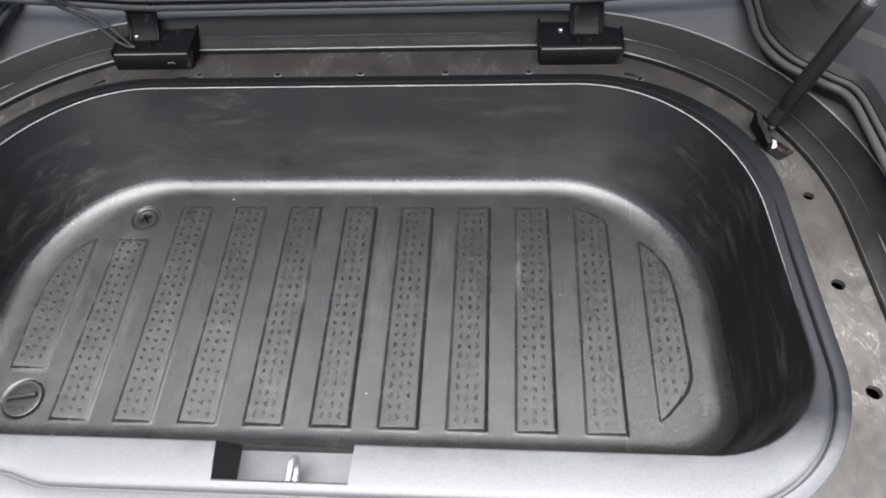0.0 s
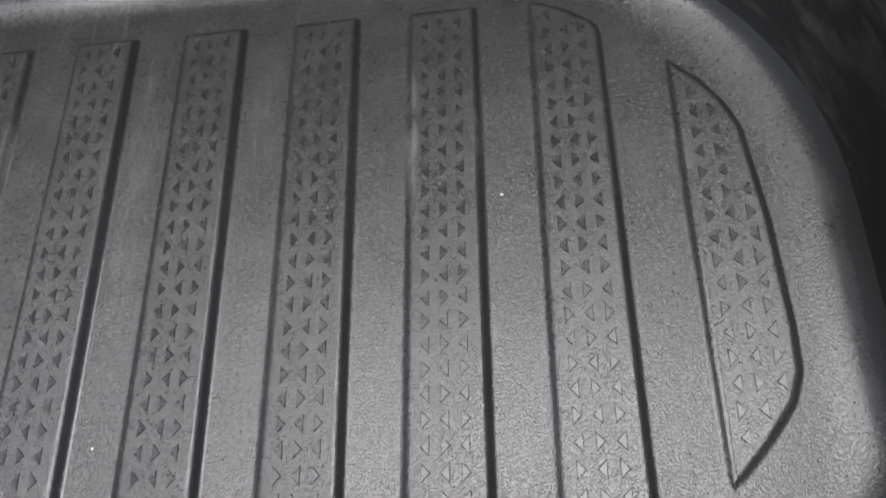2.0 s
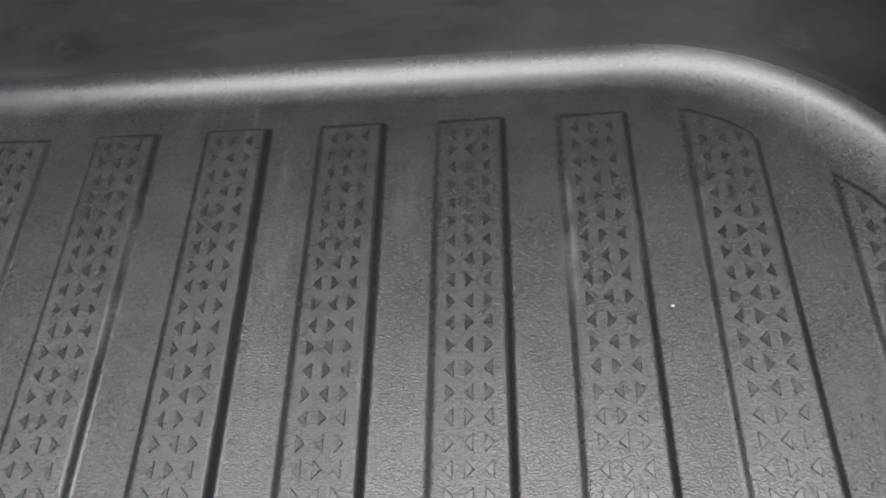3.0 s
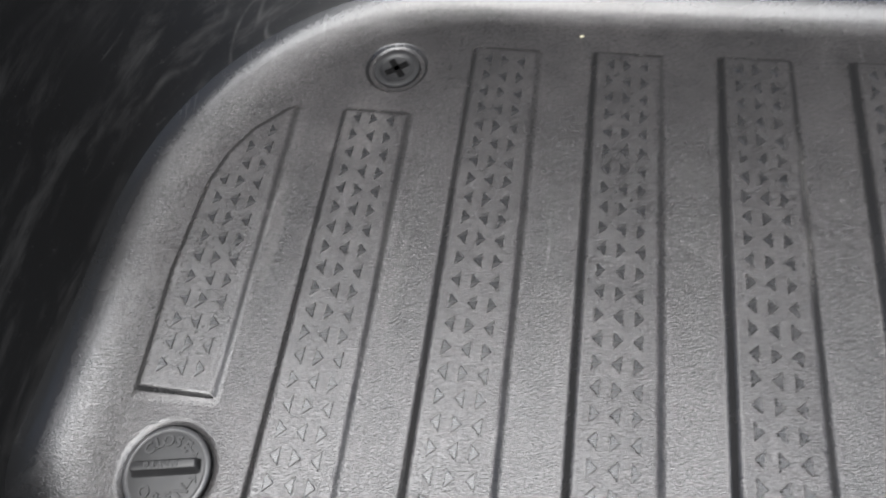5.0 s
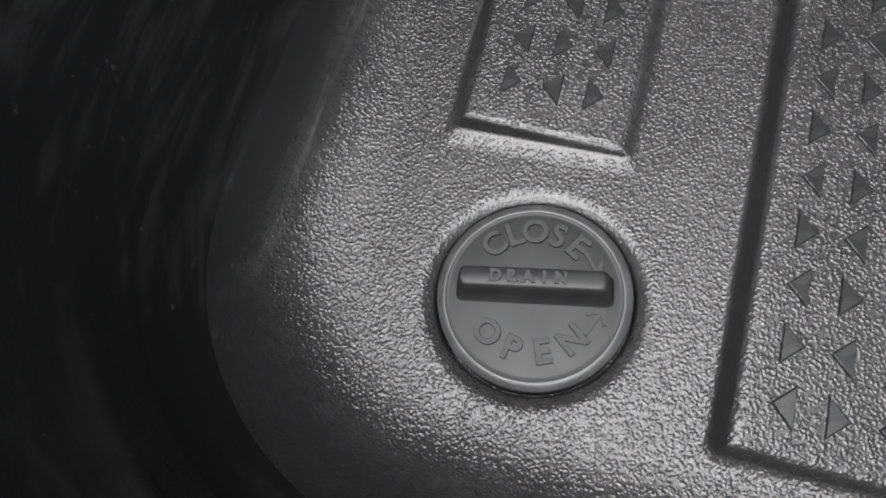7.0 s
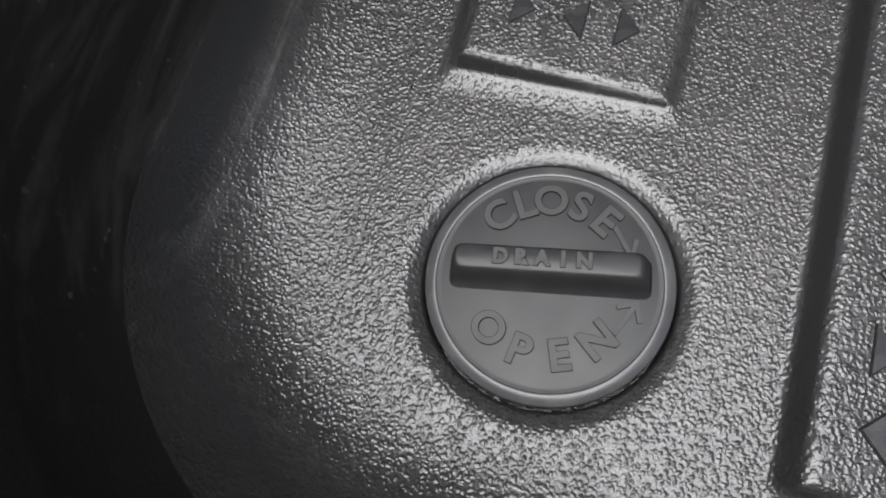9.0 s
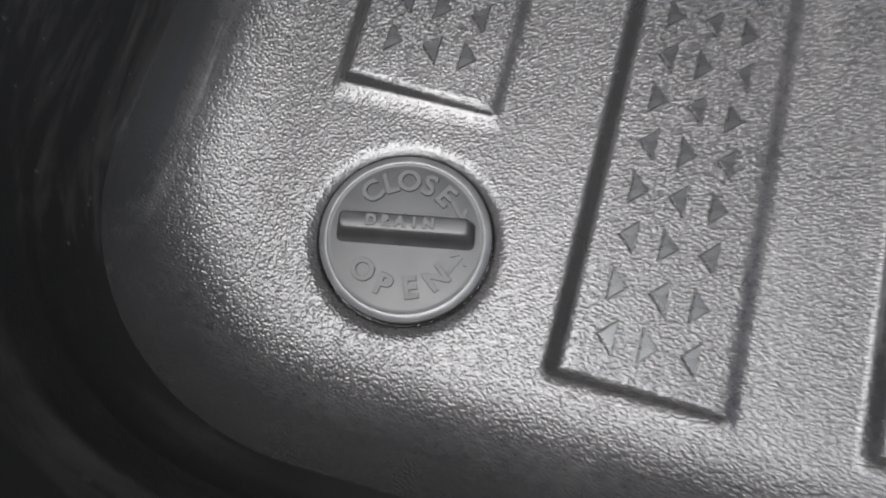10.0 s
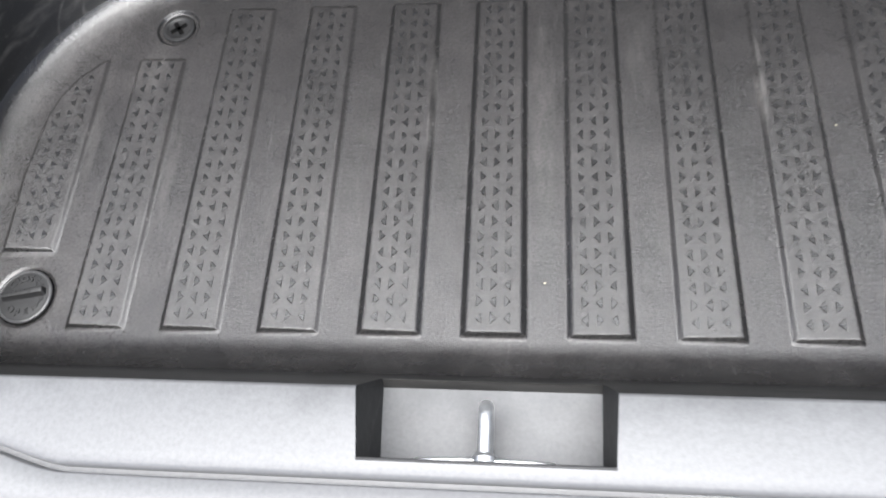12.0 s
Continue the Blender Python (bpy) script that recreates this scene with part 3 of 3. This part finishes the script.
def grip_bar():
    bm = bmesh.new()
    rings = []
    for left, right, low, high, z in ((0.0180, 0.0182, -0.0034, 0.0052, TOP - 0.0012), (0.0174, 0.0177, -0.0024, 0.0049, TOP - 0.0005), (0.0170, 0.0173, -0.0015, 0.0048, TOP + 0.0004),
                                      (0.0168, 0.0170, -0.0008, 0.0047, TOP + 0.0018), (0.0167, 0.0165, -0.0002, 0.0047, TOP + 0.0030), (0.0165, 0.0159, 0.0002, 0.0045, TOP + 0.0035), (0.0161, 0.0152, 0.0006, 0.0042, TOP + 0.0037)):
        line = rounded([(-left, low), (right, low), (right, high), (-left, high)], 0.0018, 4)
        rings.append([(x, y, z) for x, y in line])
    shape(bm, rings)
    return bm


part("grip_bar", grip_bar(), PLUG, plug, sharp=50.0)


def letter(text, size, m, parent, depth=0.0006):
    """A raised letter in the built-in font, as a mesh."""
    curve = bpy.data.curves.new("letter", "FONT")
    curve.body, curve.size, curve.align_x, curve.align_y = text, size, "CENTER", "CENTER"
    curve.extrude, curve.bevel_depth, curve.bevel_resolution, curve.offset = depth, 0.00008, 1, 0.0002
    held = bpy.data.objects.new("letter", curve)
    scene.collection.objects.link(held)
    mesh = bpy.data.meshes.new_from_object(held.evaluated_get(bpy.context.evaluated_depsgraph_get()))
    bpy.data.objects.remove(held)
    bpy.data.curves.remove(curve)
    mesh.materials.clear()
    mesh.materials.append(PLUG)
    ob = new("letter", mesh)
    ob.parent = parent
    ob.matrix_local = m
    return ob


FACE = TOP - 0.0006
for text, angle in zip("CLOSE", (130, 110, 91, 70, 50)):
    a = radians(angle)
    letter(text, 0.0076, Matrix.Translation((0.0146 * math.cos(a), 0.0146 * math.sin(a), FACE)) @ Matrix.Rotation(a - math.pi / 2, 4, "Z"), plug)
for text, angle in zip("OPEN", (224, 252, 281, 311)):
    a = radians(angle)
    letter(text, 0.0076, Matrix.Translation((0.0138 * math.cos(a), 0.0138 * math.sin(a), FACE)) @ Matrix.Rotation(a + math.pi / 2, 4, "Z"), plug)
for k, text in enumerate("DRAIN"):
    letter(text, 0.0036, Matrix.Translation((-0.0084 + k * 0.0036, 0.0024, TOP + 0.0037)), plug, 0.0003)


def arrow(a, turn):
    """A thin raised arrow on the cap's face."""
    bm = bmesh.new()
    m = Matrix.Translation((0.0148 * math.cos(radians(a)), 0.0148 * math.sin(radians(a)), FACE - 0.0001)) @ Matrix.Rotation(radians(turn), 4, "Z") @ Matrix.Scale(1.2, 4)
    for p, q, top in (((-0.0026, 0), (0.0022, 0), 0.0005), ((0.0026, 0), (0.0008, 0.0017), 0.00054), ((0.0026, 0), (0.0008, -0.0017), 0.00058)):
        d = (Vector(q) - Vector(p)).normalized() * 0.00035
        s = Vector((-d.y, d.x))
        flat = [Vector(p) - d - s, Vector(q) + d - s, Vector(q) + d + s, Vector(p) - d + s]
        shape(bm, [[m @ Vector((v.x, v.y, 0.0)) for v in flat], [m @ Vector((v.x, v.y, top)) for v in flat]])
    part("arrow", bm, PLUG, plug)


arrow(31, -61)
arrow(336, 57)

# ---- retaining clip ----
clip = thing("retaining_clip", "round black plastic clip with a cross slot", "clip", at=(*CLIP_AT, -0.0026))
part("head", turned([(0.0150, 0.0), (0.0152, 0.0012), (0.0146, 0.0022), (0.0130, 0.0026), (0.0105, 0.0024), (0.0098, 0.0018), (0.0092, 0.0016), (0.005, 0.0014)], 64),
     PLUG, clip, sharp=40.0)
for k in range(2):
    slot = part("cross_slot", rounded_box(-0.0080, 0.0080, -0.0022, 0.0022, 0.0008, 0.0019, 0.0003), HOLE, clip)
    slot.rotation_euler = (0, 0, radians(35 + 90 * k))

# ---- the car's body round the tub ----
body = thing("car_body", "dark dusty car front body round the open storage tub", "car")
HOLES = [(-0.226, 0.4540, 0.0042), (-0.116, 0.4535, 0.0042), (-0.003, 0.4535, 0.0042), (0.111, 0.4530, 0.0042), (0.221, 0.4530, 0.0042), (0.362, 0.436, 0.0045),
         (-0.361, 0.429, 0.0045), (0.515, 0.225, 0.0058), (0.511, 0.105, 0.0065), (0.507, -0.012, 0.0068), (-0.444, 0.355, 0.0045), (0.451, 0.348, 0.0035),
         (-0.515, 0.225, 0.0058), (-0.511, 0.105, 0.0065)]


def build_panel():
    bm = bmesh.new()
    loops = [loop(bm, lifted(inset(FLANGE, 0.006), -0.0040)), loop(bm, lifted(PANEL, -0.0040))]
    for x, y, r in HOLES:
        loops.append(loop(bm, [(px, py, rim_z(py, -0.004)) for px, py, _ in ring(x, y, r, 0, 20)]))
    edges = []
    for ls in loops:
        edges += [bm.edges.new((ls[i], ls[(i + 1) % len(ls)])) for i in range(len(ls))]
    bmesh.ops.triangle_fill(bm, edges=edges, use_beauty=True, normal=(0, 0.107, 0.994))
    for ls, (x, y, r) in zip(loops[2:], HOLES):
        low = loop(bm, [(v.co.x, v.co.y, v.co.z - 0.006) for v in ls])
        bridge(bm, ls, low)
    return bm


part("mounting_flange", build_panel(), MUD, body, "grey dusty flange with empty screw holes", sharp=40.0)
# Added black sheet; stands in for the unlit depth below the holes.
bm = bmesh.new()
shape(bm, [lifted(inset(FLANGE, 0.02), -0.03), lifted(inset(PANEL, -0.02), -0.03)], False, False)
part("dark_backing", bm, HOLE, body)


def side_only(y, dz):
    """Full height at the sides and back, none at the front."""
    t = min(1.0, max(0.0, (y + 0.22) / 0.2))
    return rim_z(y, dz * t * t * (3 - 2 * t))


def loft(bands):
    bm = bmesh.new()
    last = None
    for line, dz in bands:
        now = loop(bm, [(x, y, side_only(y, dz)) for x, y in line])
        if last:
            bridge(bm, last, now)
        last = now
    return bm


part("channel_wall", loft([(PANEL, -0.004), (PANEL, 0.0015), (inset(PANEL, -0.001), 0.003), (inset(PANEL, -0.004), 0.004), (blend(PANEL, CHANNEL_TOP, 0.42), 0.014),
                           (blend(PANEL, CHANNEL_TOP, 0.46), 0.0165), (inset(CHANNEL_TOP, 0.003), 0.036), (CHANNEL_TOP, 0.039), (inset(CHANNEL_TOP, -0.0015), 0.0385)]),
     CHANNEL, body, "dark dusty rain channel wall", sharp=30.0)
part("cowl", loft([(inset(CHANNEL_TOP, -0.0015), 0.0385), (inset(CHANNEL_TOP, -0.003), 0.034), (inset(CHANNEL_TOP, -0.02), 0.036), (COWL_EDGE, 0.066), (BODY_EDGE, 0.05)]),
     COWL, body, "grey painted cowl", sharp=40.0)
bm = bmesh.new()
shape(bm, [[(x, y, side_only(y, 0.05)) for x, y in BODY_EDGE], [(x * 1.06, y * 1.05, -0.1) for x, y in BODY_EDGE], [(x * 1.07, y * 1.05, -0.45) for x, y in BODY_EDGE],
           [(x, y, -0.55) for x, y in BODY_EDGE]], False, True)
part("bumper_skin", bm, COWL, body)


def edge_line(line, dz, r, fade=9.0):
    """A thin painted highlight along the sides and the back; it fades out to the right of fade."""
    pts = [(x, y, rim_z(y, dz)) for x, y in line if y > 0.0]
    return tube(pts, r, 6, [max(0.15, 1 - eased((x - fade) / 0.12)) for x, _, _ in pts])


# Highlights on the two edges, painted as thin pale rods.
part("edge_highlight", edge_line(inset(PANEL, -0.001), 0.0034, 0.0009, 0.33), WORN_LIT, body, "highlight drawn along the flange edge")
part("edge_highlight", edge_line(CHANNEL_TOP, 0.0392, 0.0008), WORN_LIT, body, "highlight drawn along the channel edge")
CREASE = [(x, y, rim_z(y, 0.0156)) for x, y in blend(PANEL, CHANNEL_TOP, 0.44) if y > 0.0]
dice = random.Random(5)
at = 0
while at < len(CREASE) - 3:
    run = dice.randint(2, 7)
    stretch = CREASE[at:at + run + 1]
    part("scratched_crease", tube(stretch, dice.uniform(0.0004, 0.0008), 6, [0.3] + [1] * (len(stretch) - 2) + [0.3]), dice.choice((BEAD, WORN_LIT, BEAD)), body)
    at += run + dice.choice((0, 0, 1))
for x, y, r in HOLES:
    if y > 0.3:
        # Light on each hole's front rim, painted as a pale arc.
        arc = [(x + r * 1.05 * math.cos(radians(a)), y + r * 1.05 * math.sin(radians(a))) for a in range(190, 351, 20)]
        part("hole_glint", tube([(px, py, rim_z(py, -0.0038)) for px, py in arc], 0.0005, 6), WORN_LIT, body, "highlight drawn on the front of a screw hole")
for x, y, turn in ((-0.2483, 0.4485, 0), (-0.3632, 0.4400, 35), (0.351, 0.4440, -20)):
    slot = part("slot", rounded_box(-0.0085, 0.0085, -0.0016, 0.0016, -0.002, 0.0, 0.0009), HOLE, body, "dark empty slot")
    slot.location, slot.rotation_euler = (x, y, rim_z(y, -0.0032)), (0, 0, radians(turn))

# Highlight on the rounded rim, painted as a thin pale rod.
EDGE = [(x, y, rim_z(y, -0.0004)) for x, y in inset(RIM, -0.0007) if y > 0.06]
part("rim_highlight", tube(EDGE, 0.0006, 6, [min(1.0, max(0.1, (y - 0.06) / 0.25)) for _, y, _ in EDGE]), GLINT, tub, "highlight drawn along the rim edge")

# ---- weatherstrips beside the channel ----
for flip in (1, -1):
    seal = thing("weatherstrip", "black rubber weatherstrip bead bent round the cowl corner", "seal", "weatherstrips")
    mid = [(0.494, 0.60, 0.150), (0.492, 0.503, 0.164), (0.4875, 0.428, 0.173), (0.503, 0.377, 0.178), (0.534, 0.341, 0.182), (0.556, 0.314, 0.185), (0.560, 0.254, 0.191), (0.560, 0.10, 0.207)]
    part("bead", tube([(x * flip, y, z) for x, y, z in spline(mid, 8)], 0.0045, 12), BEAD, seal, "grey dusty outer bead")
    part("lip", tube([(x * flip + 0.0095 * flip, y + 0.0075, z + 0.002) for x, y, z in spline(mid, 8)], 0.0034, 12), BEAD, seal)

# ---- inner fenders outside the weatherstrips ----
for flip in (1, -1):
    bm = bmesh.new()
    near = spline([(x + 0.013, y + 0.010, z + 0.001) for x, y, z in mid], 4)
    rows = [loop(bm, [((x + dx) * flip, y + dy, z + dz) for x, y, z in near]) for dx, dy, dz in ((0, 0, -0.03), (0, 0, 0.004), (0.006, 0.004, 0.012), (0.05, 0.03, 0.016), (0.056, 0.034, 0.024), (0.2, 0.08, 0.03), (0.2, 0.08, -0.02))]
    for u, v in zip(rows, rows[1:]):
        bridge(bm, u, v, closed=False)
    part("inner_fender", bm, LINER, body, "dark folded inner fender panel")

# ---- lid ----
lid = thing("trunk_lid", "dark grey underside of the raised trunk lid on two hinges", "lid")
LEAN = radians(70)
UP, OUT = Vector((0, -math.cos(LEAN), math.sin(LEAN))), Vector((0, math.sin(LEAN), math.cos(LEAN)))
FOOT = Vector((0, 0.524, 0.160))


def on_lid(x, h, d=0.0):
    """A point on the lid: across, up along it, and outwards from its underside. The lower edge curves up at its ends."""
    bow = 0.03 * max(0.0, abs(x) - 0.30) / 0.2
    p = FOOT + UP * (h + bow) + OUT * d
    return (x, p.y, p.z)


def build_lid():
    bm = bmesh.new()
    xs = [-0.63 + 1.26 * k / 48 for k in range(49)]
    front = [loop(bm, [on_lid(x, h, 0.004 if 0.06 < h < 0.56 and abs(x) < 0.5 else 0.0) for x in xs]) for h in (0.0, 0.02, 0.05, 0.07, 0.2, 0.4, 0.55, 0.57, 0.62)]
    rear = [loop(bm, [on_lid(x, h, 0.03) for x in xs]) for h in (0.0, 0.05, 0.2, 0.4, 0.57, 0.62)]
    for rows in (front, rear):
        for a, b in zip(rows, rows[1:]):
            bridge(bm, a, b, closed=False)
    bridge(bm, front[0], rear[0], closed=False)
    bridge(bm, front[-1], rear[-1], closed=False)
    return bm


part("inner_panel", build_lid(), LID, lid)
part("edge_bead", tube([on_lid(-0.63 + 1.26 * k / 40, 0.004, -0.002) for k in range(41)], 0.0055, 12), BEAD, lid, "grey rolled edge")
part("edge_seam", tube([on_lid(-0.63 + 1.26 * k / 40, 0.018, -0.001) for k in range(41)], 0.0028, 10), LID, lid)

# ---- hinges ----
def build_hinge(shift):
    hinge = thing("lid_hinge", "black steel lid hinge with rust spots, bolted to the dusty flange", "hinge", "lid hinges")
    w = 0.0535
    bm = bmesh.new()
    profile = [(0.0, 0.001), (-0.001, 0.006), (0.004, 0.021), (0.0075, 0.0245), (0.014, 0.0255), (0.072, 0.0235), (0.072, 0.0195), (0.014, 0.0215), (0.009, 0.019), (0.005, 0.001)]
    shape(bm, [[(x, y, z) for y, z in profile] for x in (-w, -w + 0.004, w - 0.004, w)])
    bmesh.ops.bevel(bm, geom=[e for e in bm.edges if abs(e.verts[0].co.x - e.verts[1].co.x) < 1e-6], offset=0.0008, segments=1, affect="EDGES")
    part("bracket", bm, STEEL, hinge)
    # Highlight on the bracket's front edge, painted as a pale rod.
    part("edge_highlight", tube([(-w + 0.003, 0.0052, 0.0228), (0.0, 0.0052, 0.0229), (w - 0.003, 0.0052, 0.0228)], 0.0006, 6), WORN_LIT, hinge, "highlight drawn along the bracket edge")
    for s in (-1, 1):
        part("side_wing", rounded_box(s * w - 0.0015, s * w + 0.0015, 0.004, 0.073, 0.001, 0.0275, 0.0008), STEEL, hinge)
    arm = [(0.030, 0.026), (0.040, 0.034), (0.052, 0.055), (0.052, 0.085), (0.035, 0.14), (0.012, 0.19)]
    bm = bmesh.new()
    rings = []
    for y, z in arm:
        rings.append([(shift - 0.021, y, z), (shift + 0.021, y, z), (shift + 0.021, y + 0.006, z + 0.002), (shift - 0.021, y + 0.006, z + 0.002)])
    shape(bm, rings)
    part("arm", bm, STEEL, hinge)
    for s in (-1, 1):
        part("arm_rib", tube([(shift + s * 0.019, y + 0.0005, z) for y, z in arm], 0.003, 8), STEEL, hinge)
    part("bolt", turned([(0.0072, 0.0), (0.0072, 0.001), (0.0055, 0.0012), (0.0052, 0.0045), (0.003, 0.0052)], 12), STEEL, hinge).location = (-0.004, 0.022, 0.0255)
    pin = part("pin", turned([(0.0026, 0.0), (0.0026, 0.0035), (0.0012, 0.0045)], 12), ZINC, hinge, "bright pin head")
    pin.location = (-0.026, 0.036, 0.026)
    return hinge


hinge = build_hinge(0.007)
hinge.location = (0.288, 0.467, rim_z(0.467, -0.004))
second = build_hinge(-0.014)
second.location = (-0.2925, 0.468, rim_z(0.468, -0.004))
mark = tube([(0.027 + 0.0052 * math.cos(radians(a)), 0.0006 - 0.0011 * math.sin(radians(a)), 0.009 + 0.0042 * math.sin(radians(a))) for a in range(0, 361, 24)], 0.0005, 6)
part("punched_hole", mark, WORN_LIT, second, "worn ring of a punched hole")

# ---- wiring beside the far hinge ----
wires = thing("wiring", "two thin black cables hanging from the lid to the hinge", "cable")
for dx, dz in ((0.0, 0.0), (0.012, 0.004)):
    part("cable", tube(spline([(-0.47 + dx, 0.50, 0.26 + dz), (-0.408 + dx, 0.503, 0.185 + dz), (-0.372 + dx, 0.500, 0.164 + dz), (-0.343 + dx, 0.488, 0.140 + dz),
                               (-0.326 + dx * 0.6, 0.482, 0.131 + dz * 0.4), (-0.312, 0.480, 0.130)], 8), 0.0024, 10), STRUT, wires)

# ---- gas strut ----
strut = thing("gas_strut", "black gas strut propping the lid, on a bolted ball bracket", "gas strut")
A, B = Vector((0.497, 0.325, 0.147)), Vector((0.535, 0.324, 0.2965))
way = (B - A).normalized()
part("cylinder", tube([A + way * d for d in (0.012, 0.016, 0.05, 0.12, (B - A).length - 0.004, (B - A).length)], 0.0091, 24, (0.7, 1, 1, 1, 1, 0.8)), STRUT, strut)
part("end_collar", tube([B - way * 0.003, B - way * 0.002, B + way * 0.002, B + way * 0.003], 0.0080, 24, (0.9, 1, 1, 0.9)), BEAD, strut, "grey end collar")
part("rod", tube([B, B + way * 0.335], 0.0042, 16), ZINC, strut)
part("socket", tube([A - way * 0.012, A - way * 0.008, A + way * 0.01, A + way * 0.018], 0.0082, 16, (0.6, 1, 1, 0.8)), STRUT, strut)
part("ball_stud", turned([(0.0030, 0.0), (0.0030, 0.008), (0.0044, 0.010), (0.0046, 0.013), (0.0024, 0.015)], 16), DULL, strut, "grey ball stud").location = (0.4960, 0.326, rim_z(0.326) - 0.002)
bracket = part("strut_bracket", rounded_box(-0.011, 0.012, -0.024, 0.016, 0.0, 0.003, 0.0012), STEEL, strut)
bracket.location = (0.4930, 0.306, rim_z(0.306, -0.005))
bracket.rotation_euler = (radians(-6.2), 0, radians(34))
bm = bmesh.new()
bow = [(-0.5, 0.002), (-0.45, 0.016), (-0.2, 0.021), (0.15, 0.023), (0.4, 0.028), (0.5, 0.024), (0.46, 0.004)]
shape(bm, [[(x + 0.010 * (u * u), 0.044 * u, z) for u, z in bow] for x in (-0.0030, 0.0030)])
wing = part("bracket_wing", bm, STEEL, strut)
wing.location = (0.4815, 0.316, rim_z(0.314, -0.005))
wing.rotation_euler = (0, 0, radians(14))
part("bolt", turned([(0.0052, 0.0), (0.0052, 0.0012), (0.0040, 0.0016), (0.0038, 0.005), (0.0026, 0.0062)], 12), ZINC, strut, "bright hex bolt").location = (0.4945, 0.3040, rim_z(0.3040, -0.001))

# ---- latch striker ----
striker = thing("latch_striker", "bright zinc-plated U-shaped latch striker on a plate inside the front pocket", "striker")
bend = [(0.0035, -0.124, 0.130), (0.0035, -0.10, 0.1305), (0.0035, -0.086, 0.130)] + [
    (0.0035, -0.0855 + 0.0105 * math.sin(radians(a)), 0.1195 + 0.0105 * math.cos(radians(a))) for a in range(15, 180, 15)] + [(0.0035, -0.086, 0.109), (0.0035, -0.124, 0.109)]
part("loop", tube(bend, 0.0036, 16), ZINC, striker)
part("collar", tube([(0.0035, -0.104, 0.1305), (0.0035, -0.1015, 0.1305), (0.0035, -0.0995, 0.1305)], 0.0062, 16, (1, 1, 0.7)), ZINC, striker)
arch = [(-0.0315, 0.0975), (0.0385, 0.0975)] + [(0.0035 + 0.035 * math.cos(radians(a)), 0.1265 + 0.0075 * math.sin(radians(a))) for a in range(0, 181, 12)]
bm = bmesh.new()
shape(bm, [[(x, y, z) for x, z in inset(arch, d)] for y, d in ((-0.1065, 0.0006), (-0.1058, 0.0), (-0.1032, 0.0), (-0.1025, 0.0006))])
part("plate", bm, ZINC, striker)

# ---- crumbs on the tub floor ----
for x, y, r, z in ((0.037, 0.041, 0.0007, 0.0), (-0.1785, 0.319, 0.0011, 0.0), (0.258, 0.174, 0.0007, 0.0)):
    bm = bmesh.new()
    bmesh.ops.create_icosphere(bm, subdivisions=1, radius=r, matrix=Matrix.LocRotScale((x, y, z + r * 0.4), None, (1.3, 0.8, 0.5)))
    tagged(link("crumb", bm, CRUMB), "tiny pale crumb lying on the tub floor", "crumb", "crumbs")

# ---- ground ----
bm = bmesh.new()
bmesh.ops.create_grid(bm, x_segments=8, y_segments=8, size=400.0, matrix=Matrix.Translation((0, 0, -0.72)))
tagged(link("ground", bm, ASPHALT), "grey asphalt ground under the car", "ground", kind="structure")
